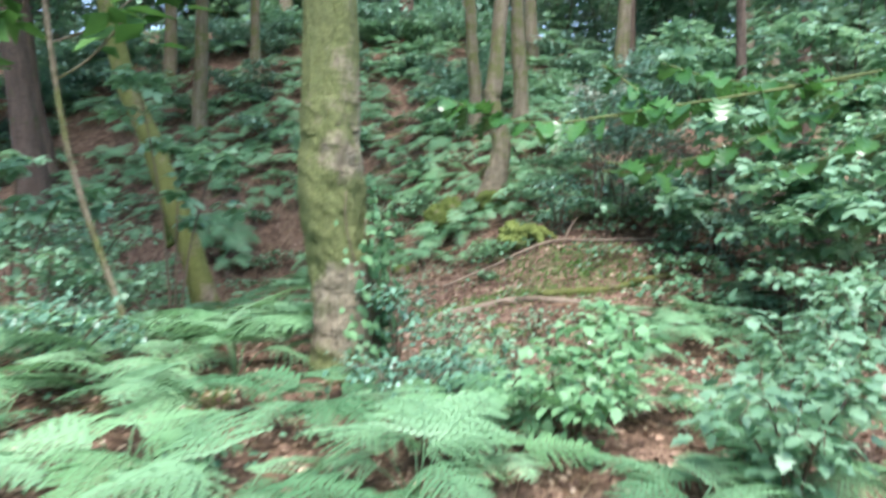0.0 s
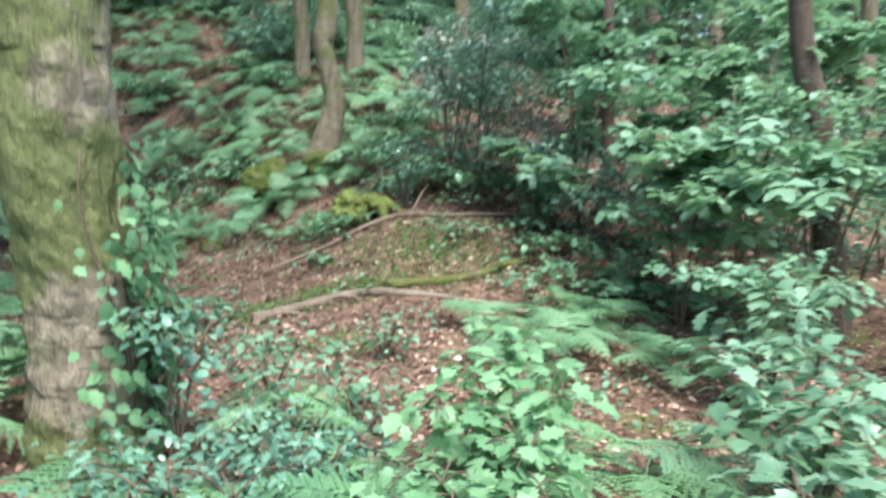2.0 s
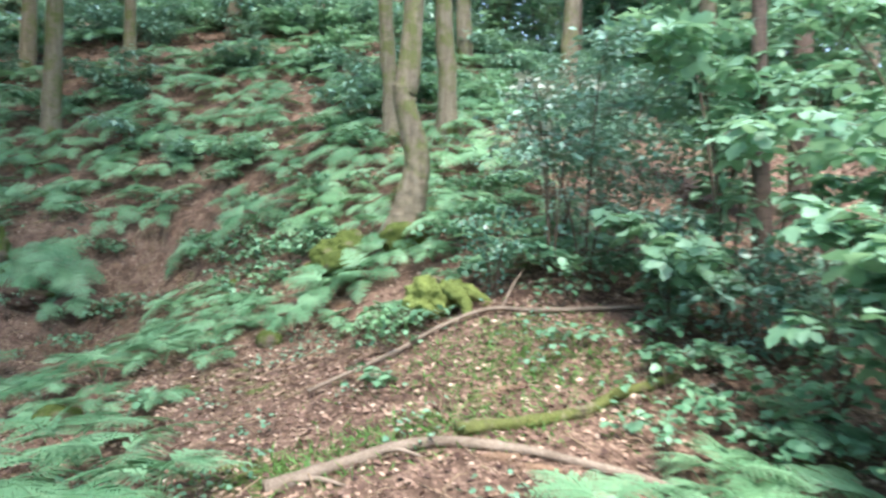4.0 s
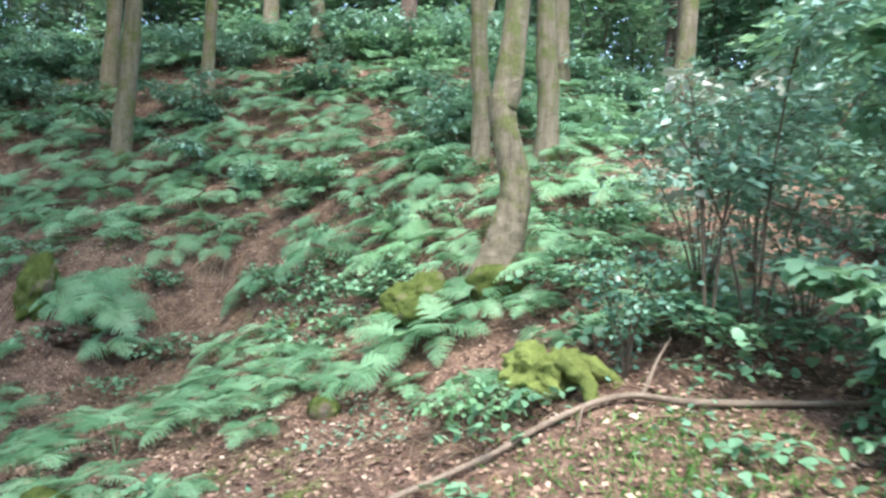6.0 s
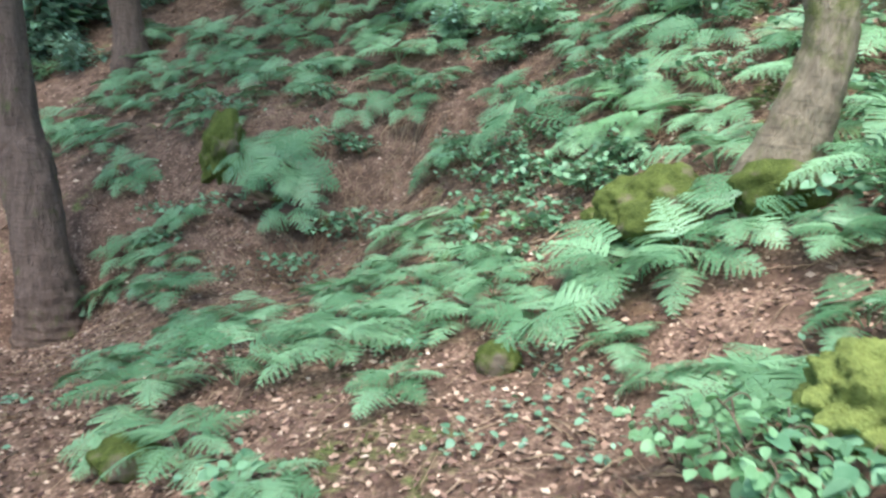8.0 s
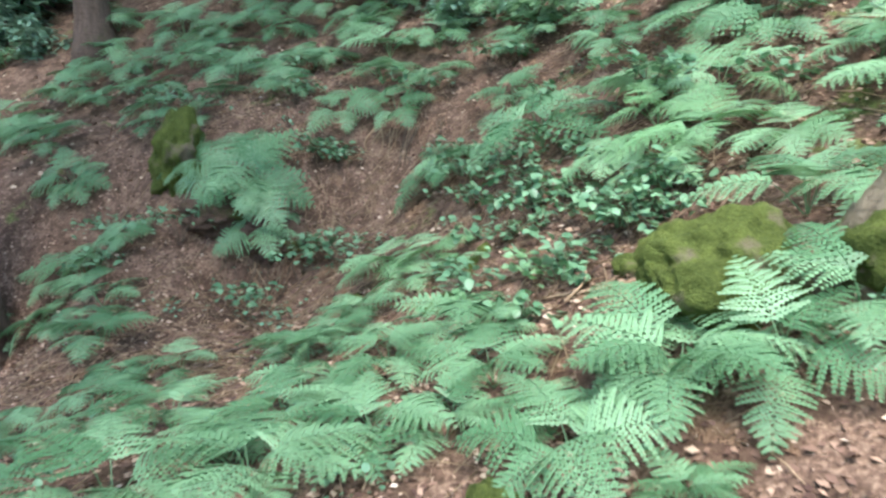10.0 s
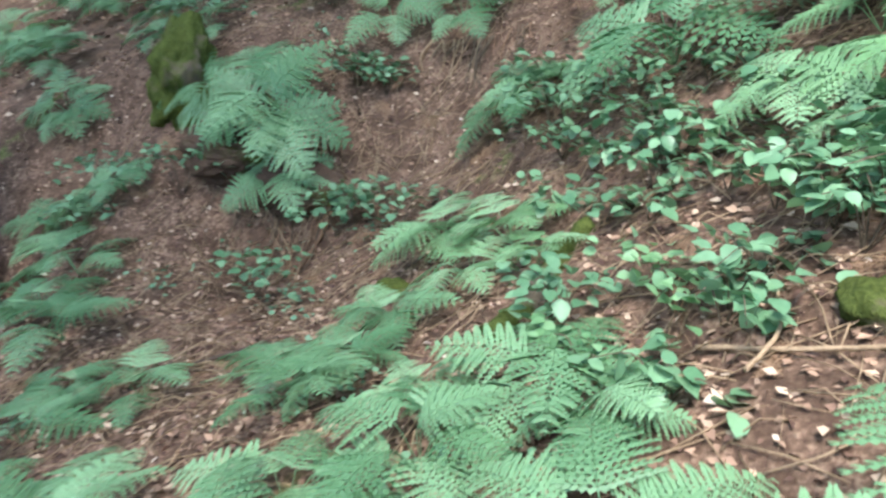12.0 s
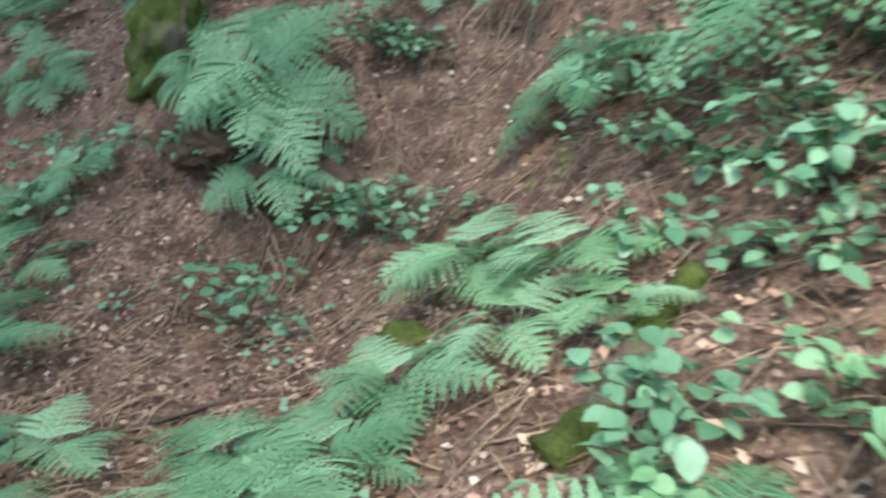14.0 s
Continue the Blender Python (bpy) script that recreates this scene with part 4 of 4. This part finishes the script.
# ---- undergrowth up the hill: a few kinds of bush, repeated ----
shrub(4.1, 6.1, 2.5, 0.85, 1500, 0.095, BROAD, HAZEL, "leafy young hazel beside the dark slender tree", seed=59, stems=4, bare=0.06)
shrub(5.7, 8.5, 1.7, 1.0, 1300, 0.1, BROAD, HAZEL, "low leafy hazel bush behind the slender tree", seed=60, stems=4, bare=0.05)
BUSHES = [shrub(-3.2, 17.1, 0.42, 0.8, 480, 0.115, BROAD, UNDER, "blue-green bramble thicket on the slope", "bush", "bush", 61, 4, 0.1, 0.85, 0),
          shrub(-2.1, 16.6, 0.48, 0.85, 480, 0.12, BROAD, HAZEL, "leafy green bush on the slope", "bush", "bush", 62, 4, 0.1, 0.85, 0),
          shrub(-4.3, 18.0, 0.65, 0.85, 560, 0.115, BROAD, UNDER, "dark green bush on the slope", "bush", "bush", 63, 4, 0.1, 0.85, 0)]
g2 = np.random.default_rng(77)
placed = 0
while placed < 170:
    x, y = g2.uniform(-14, 16), g2.uniform(5, 30) if placed > 120 else g2.uniform(15.2, 26)
    if x < 4.2 and y < 15.6 or x < -6 and y < 16 or placed <= 120 and x > 8 or -11 < x < -0.5 and y < 19.5:
        continue
    s = g2.uniform(0.75, 1.3) * (1 + max(0, y - 18) * 0.05)
    copy_thing(BUSHES[int(g2.integers(0, 3))], pose(x, y, float(height(x, y)), 0, 0, g2.uniform(0, 360)) @ Matrix.Scale(s, 4))
    placed += 1
YOUNG = [shrub(5.2, 12.5, 4.2, 1.7, 1500, 0.2, WIDE, HAZEL, "young leafy tree under the taller ones", "young tree", "young_tree", 71, 3, 0.12, twigs=0),
         shrub(6.5, 10.8, 3.6, 1.6, 1400, 0.19, WIDE, UNDER, "young dark-leaved tree under the taller ones", "young tree", "young_tree", 72, 3, 0.12, twigs=0)]
for k in range(120):
    a = radians(-80 + 160 * (k + g2.uniform(-0.4, 0.4)) / 120)
    d = g2.uniform(27, 40) if -0.7 < a < 0.3 else g2.uniform(18, 36)
    x, y = d * math.sin(a), 4 + d * math.cos(a)
    s = g2.uniform(0.9, 1.3) * (1 + d / 60)
    copy_thing(YOUNG[k % 2], pose(x, y, float(height(x, y)), 0, 0, g2.uniform(0, 360)) @ Matrix.Scale(s, 4))

for k in range(44):
    a, d = radians(-55 + 110 * (k + g2.uniform(-0.4, 0.4)) / 44), g2.uniform(36, 50)
    x, y = d * math.sin(a), 4 + d * math.cos(a)
    copy_thing(YOUNG[k % 2], pose(x, y, float(height(x, y)), 0, 0, g2.uniform(0, 360)) @ Matrix.Scale(g2.uniform(1.8, 2.6), 4))

# Unseen trees added behind the start to block low sky light and deepen shade
for k in range(56):
    a, d = radians(95 + 170 * (k + g2.uniform(-0.4, 0.4)) / 56), g2.uniform(11, 24)
    x, y = d * math.sin(a), 2 + d * math.cos(a)
    copy_thing(YOUNG[k % 2], pose(x, y, float(height(x, y)), 0, 0, g2.uniform(0, 360)) @ Matrix.Scale(g2.uniform(1.1, 1.9), 4))

# ---- holly branch hanging over the path ----
holly = thing("holly_branch", 0, 1.5, 1.69, "glossy spiny holly branch hanging over the path", "branch")
HOLLY_LEAF = leaf_part(SPINY, "leaf", HOLLY)
g3 = np.random.default_rng(4)
twigs = [([(0.0, 0.03, 0.05), (0.1, 0.0, 0.01), (0.22, -0.02, -0.01), (0.42, 0.0, 0.02), (0.75, -0.02, 0.07), (1.5, -0.1, 0.2)], 0.003, 38),
         ([(0.45, 0.0, 0.02), (0.42, 0.06, 0.07), (0.36, 0.14, 0.14)], 0.002, 12),
         ([(0.75, -0.05, 0.07), (0.62, 0.1, 0.1), (0.52, 0.22, 0.16)], 0.002, 13),
         ([(0.9, -0.05, 0.1), (0.7, 0.05, -0.04), (0.5, 0.1, -0.1), (0.36, 0.13, -0.1)], 0.0022, 18),
         ([(0.8, -0.05, 0.06), (0.62, -0.02, -0.05), (0.46, 0.0, -0.09), (0.34, 0.0, -0.09)], 0.002, 18),
         ([(1.1, -0.05, 0.1), (0.85, 0.0, -0.06), (0.62, 0.03, -0.12)], 0.002, 16),
         ([(0.62, 0.0, 0.05), (0.5, 0.12, 0.04), (0.4, 0.2, 0.03)], 0.002, 12),
         ([(1.0, -0.05, 0.1), (0.85, 0.15, 0.1), (0.7, 0.3, 0.12)], 0.003, 10)]
for knots, r, n in twigs:
    pts = curve_points(knots, 22)
    part("twig", make_mesh("twig", *tube(pts, np.linspace(r * 0.6, r * 1.5, 22), 6), HOLLY_STEM), holly)
    for k in range(n):
        c = pts[int(round((k + 0.3) / n * 20))]
        part("leaf", HOLLY_LEAF, holly, m=pose(*c, g3.normal(0, 22), g3.normal(18, 20), 180 + (70 if k % 2 else -70) + g3.normal(0, 25)) @ Matrix.Scale(g3.uniform(0.05, 0.075), 4))

# ---- fallen branches and stumps ----


def on_ground(points, lift):
    p = np.array([(x, y, 0) for x, y in points], float)
    p[:, 2] = height(p[:, 0], p[:, 1]) + lift
    return p


def fallen(name, points, lift, r0, r1, material, label, category="branch", forks=(), n=36):
    line = curve_points(on_ground(points, lift), n)
    o = line[0].copy()
    kinks = np.random.default_rng(int(abs(o[0] * 100)) + n)
    line[1:] += np.cumsum(kinks.normal(0, 0.18, (n - 1, 3)) * (r0 + r1) * 0.5 * (1, 1, 0.25), axis=0) * 0.6
    t = thing(name, *o, label, category)
    part("bough", make_mesh("bough", *tube(line - o, np.linspace(r0, r1, n), 14, 0.14, 6, len(points)), material), t)
    for at, dx, dy, dz, r in forks:
        b = line[int(at * (n - 1))] - o
        pts = curve_points([b, b + np.array([dx, dy, dz]) * 0.5 + (0, 0, 0.03), b + np.array([dx, dy, dz])], 10)
        part("fork", make_mesh("fork", *tube(pts, np.linspace(r, r * 0.4, 10), 7, 0.08), material), t)
    return t


fallen("fallen_branch", [(-0.06, 6.72), (0.3, 6.9), (0.75, 7.0), (1.2, 6.92), (1.75, 6.65), (2.3, 6.4)], 0.03, 0.043, 0.02, DEADWOOD, "bare bent dead branch lying on the leaf litter",
       forks=[(0.08, 0.3, -0.06, 0.0, 0.02), (0.3, 0.25, -0.12, 0.02, 0.018)])
fallen("fallen_branch", [(0.95, 7.1), (1.3, 7.15), (1.7, 7.3), (2.05, 7.55), (2.5, 7.75)], 0.03, 0.042, 0.03, BARK_MOSSY, "mossy dead branch lying behind the bent one",
       forks=[(0.62, 0.28, 0.22, 0.06, 0.022)])
fallen("fallen_branch", [(0.0, 8.25), (0.6, 8.5), (1.0, 8.72), (1.4, 8.85), (1.85, 8.72), (2.9, 8.85)], 0.05, 0.016, 0.02, DEADWOOD, "long thin dead branch across the clearing",
       forks=[(0.66, 0.25, 0.35, 0.3, 0.014), (0.5, -0.1, -0.4, -0.05, 0.01)])
fallen("fallen_stick", [(-0.85, 12.25), (-0.58, 12.14), (-0.3, 12.05), (-0.1, 12.0)], 0.03, 0.009, 0.007, STRAW, "pale dry stick on the leaf litter", "stick")
fallen("fallen_stick", [(-0.69, 12.03), (-0.62, 12.2), (-0.64, 12.4)], 0.06, 0.008, 0.006, STRAW, "pale dry stick crossing another", "stick")
fallen("fallen_stick", [(-3.45, 12.6), (-3.3, 12.85), (-3.2, 13.05)], 0.03, 0.012, 0.008, BARK_DARK, "dark broken stick on the slope", "stick")
fallen("rotten_log", [(-1.68, 12.55), (-1.6, 12.8), (-1.6, 13.05), (-1.5, 13.3)], 0.02, 0.075, 0.055, MOSS_DARK, "rotten mossy log sunk in the slope", "log")
g4 = np.random.default_rng(9)
for k in range(16):
    x, y, a = g4.uniform(-3.5, 2.5), g4.uniform(5.5, 14), g4.uniform(0, 6.28)
    s = g4.uniform(0.2, 0.5)
    fallen("fallen_stick", [(x, y), (x + s * 0.5 * math.cos(a), y + s * 0.5 * math.sin(a) + 0.03), (x + s * math.cos(a), y + s * math.sin(a))], 0.015, 0.008, 0.005,
           (TWIG, STRAW, BARK_DARK)[k % 3], "thin dry twig on the leaf litter", "twig", n=10)


def boulder(name, x, y, size, sink, material, label, category, seed, detail=5, lump=0.16, turn=0.0):
    bm = bmesh.new()
    bmesh.ops.create_icosphere(bm, subdivisions=detail, radius=1.0)
    off = Vector((seed * 7.3, seed * 3.1, seed * 5.7))
    for v in bm.verts:
        d = v.co.copy()
        v.co = d * (1 + lump * 2 * noise.noise(d * 1.3 + off) + lump * noise.noise(d * 3.1 + off) + lump * 0.35 * noise.noise(d * 9 + off))
        v.co = Vector((v.co.x * size[0], v.co.y * size[1], v.co.z * size[2]))
    me = bpy.data.meshes.new(name)
    bm.to_mesh(me)
    bm.free()
    me.polygons.foreach_set("use_smooth", np.ones(len(me.polygons), bool))
    me.materials.append(material)
    ob = new(name, me)
    ob.matrix_basis = pose(x, y, float(height(x, y)) + size[2] - sink, 0, 0, turn)
    return tagged(ob, label, category)


boulder("mossy_boulder", 0.1, 11.7, (0.43, 0.36, 0.33), 0.26, MOSS_DARK, "rounded boulder thickly covered with green moss", "boulder", 1, 6, 0.14)
boulder("mossy_stone", -5.35, 14.55, (0.24, 0.28, 0.42), 0.26, MOSS_DARK, "upright stone overgrown with moss on the bank", "stone", 2, 5, 0.3)
boulder("mossy_stone", -2.62, 13.4, (0.13, 0.1, 0.12), 0.13, MOSS_DARK, "small mossy stone on the slope", "stone", 4, 4)
boulder("mossy_stone", -0.62, 10.5, (0.13, 0.1, 0.12), 0.08, MOSS_DARK, "small mossy stone in the leaf litter", "stone", 5, 4)
boulder("mossy_stone", -2.2, 9.4, (0.2, 0.16, 0.12), 0.08, MOSS_DARK, "low mossy stone beside the path", "stone", 6, 4)
boulder("mossy_stone", 0.78, 11.5, (0.3, 0.25, 0.22), 0.12, MOSS_DARK, "mossy root mound at the foot of the tree", "stone", 7, 4)
boulder("mossy_stone", -0.28, 12.32, (0.2, 0.15, 0.1), 0.165, MOSS_DARK, "low mossy stone among brambles", "stone", 8, 4)
boulder("earth_bank", -4.15, 14.38, (0.36, 0.22, 0.22), 0.2, SOIL, "overhanging clod of bare earth and roots", "earth bank", 10, 6, 0.22)
boulder("earth_bank", -4.72, 14.3, (0.3, 0.3, 0.2), 0.16, SOIL, "overhanging lip of dark earth in the bank", "earth bank", 12, 6, 0.22)
for k in range(5):
    x, y = [(0.47, 4.3), (0.95, 5.4), (1.15, 5.6), (0.1, 6.2), (0.35, 6.9)][k]
    boulder("pale_stone", x, y, (0.024, 0.018, 0.014), 0.006, PALE, "small pale stone in the leaf litter", "stone", 20 + k, 3)


def roots(x0, x1, y, top, n, seed):
    g = np.random.default_rng(seed)
    for k in range(n):
        x = g.uniform(x0, x1)
        z0 = float(height(x, y)) + top
        x2, y2 = x + g.normal(0.05, 0.1), y - g.uniform(0.25, 0.55)
        z2 = float(height(x2, y2)) + 0.01
        t = thing("hanging_root", x, y, z0, "thin pale root hanging from the earth bank", "root", "roots under the bank")
        pts = curve_points([(0, 0, 0), (g.normal(0, 0.06), -0.1, (z2 - z0) * 0.35), (g.normal(0, 0.07) + (x2 - x) * 0.5, (y2 - y) * 0.6, (z2 - z0) * 0.75), (x2 - x, y2 - y, z2 - z0)], 12)
        part("strand", make_mesh("strand", *tube(pts, np.linspace(0.008, 0.003, 12) * g.uniform(0.4, 1.2), 5, 0.1), (TWIG, DEAD_FERN, STRAW)[k % 3]), t)


roots(-4.7, -3.7, 14.35, 0.08, 34, 1)
roots(-3.5, -2.5, 15.42, 0.08, 26, 2)


def moss_stump(x, y):
    """A broken stump under thick moss, with two bent arms of wood."""
    t = thing("mossy_stump", x, y, float(height(x, y)), "broken stump wrapped in bright yellow-green moss", "stump")
    for cx, cy, cz, sx, sy, sz, k in [(-0.08, 0, 0.14, 0.2, 0.17, 0.19, 1), (0.1, 0.04, 0.2, 0.15, 0.13, 0.11, 2)]:
        bm = bmesh.new()
        bmesh.ops.create_icosphere(bm, subdivisions=5, radius=1.0)
        off = Vector((k * 9.1, 2.2, k * 4.7))
        for v in bm.verts:
            d = v.co.copy()
            r = 1 + 0.5 * noise.noise(d * 1.6 + off) + 0.3 * noise.noise(d * 4 + off) + 0.12 * noise.noise(d * 12 + off)
            v.co = Vector((cx + d.x * r * sx, cy + d.y * r * sy, cz + d.z * r * sz))
        me = bpy.data.meshes.new("lump")
        bm.to_mesh(me)
        bm.free()
        me.polygons.foreach_set("use_smooth", np.ones(len(me.polygons), bool))
        me.materials.append(MOSS)
        part("lump", me, t)
    for a, s, r in [(-0.25, 0.42, 0.05), (-0.95, 0.36, 0.055)]:
        d = np.array([math.cos(a), math.sin(a), 0])
        pts = curve_points([(0.03, 0, 0.2), d * s * 0.5 + (0, 0, 0.24), d * s * 0.9 + (0, 0, 0.17), d * s * 1.08 + (0, 0, 0.03), d * s * 1.12 + (0, 0, -0.06)], 26)
        v, f = tube(pts, np.linspace(r * 1.4, r * 0.45, 26), 20, 0.3, 11, a * 3)
        for i in range(len(v)):
            v[i] += 0.02 * np.array(noise.noise_vector(Vector(v[i]) * 11))
        part("arm", make_mesh("arm", v, f, MOSS), t)
        stub = curve_points([pts[20], pts[23] + (0, 0, 0.012), pts[25] + d * 0.05 + (0, 0, 0.02)], 8)
        part("broken_end", make_mesh("broken_end", *tube(stub, np.linspace(r * 0.62, r * 0.4, 8), 9, 0.2, 5, a), DEADWOOD), t, "pale splintered wood")


moss_stump(1.02, 9.3)

# ---- grass and moss tufts between the branches ----


def grass(name, cx, cy, rx, ry, n, seed, label):
    g = np.random.default_rng(seed)
    x, y = cx + g.normal(0, rx, n), cy + g.normal(0, ry, n)
    p = np.stack([x, y, height(x, y) - 0.003], -1)
    blade = (np.array([(0, -0.04, 0), (0, 0.04, 0), (0.5, 0.03, 0.06), (1, 0, -0.1)], float), np.array([(0, 2, 1), (1, 2, 3)]))
    along = np.stack([g.normal(0, 0.6, n), g.normal(0, 0.6, n), g.uniform(0.15, 0.8, n)], -1)
    v, f = spread(blade, p, along, g.normal(0, 1, (n, 3)), g.uniform(0.04, 0.1, n))
    tagged(new(name, make_mesh(name, v, f, GRASS)), label, "grass", kind="stuff")


grass("grass", 1.55, 8.05, 0.5, 0.4, 2600, 1, "short fine grass and moss in the clearing")
grass("grass", 0.7, 7.2, 0.45, 0.14, 900, 2, "short fine grass along the fallen branches")
grass("grass", 0.1, 6.9, 0.2, 0.15, 350, 3, "short fine grass beside the dead branch")
grass("grass", 0.45, 5.9, 0.2, 0.15, 300, 4, "tuft of fine grass in the leaf litter")


def seedlings(number, seed):
    """Small broad leaves in clusters over the floor."""
    g = np.random.default_rng(seed)
    k = 170
    cx, cy = g.uniform(-5, 3.6, k), g.uniform(2.0, 16, k)
    i = g.integers(0, k, number)
    x, y = cx[i] + g.normal(0, 0.11, number), cy[i] + g.normal(0, 0.11, number)
    p = np.stack([x, y, height(x, y) + g.uniform(0.015, 0.11, number)], -1)
    v, f = spread(OVATE, p, g.normal(0, 1, (number, 3)) * (1, 1, 0.25), np.array([0, 0, 1.0]) + g.normal(0, 0.3, (number, 3)), g.uniform(0.025, 0.055, number))
    tagged(new("seedlings", make_mesh("seedlings", v, f, GRASS_LEAF)), "small green woodland seedlings scattered over the floor", "seedlings", kind="stuff")


seedlings(3800, 6)
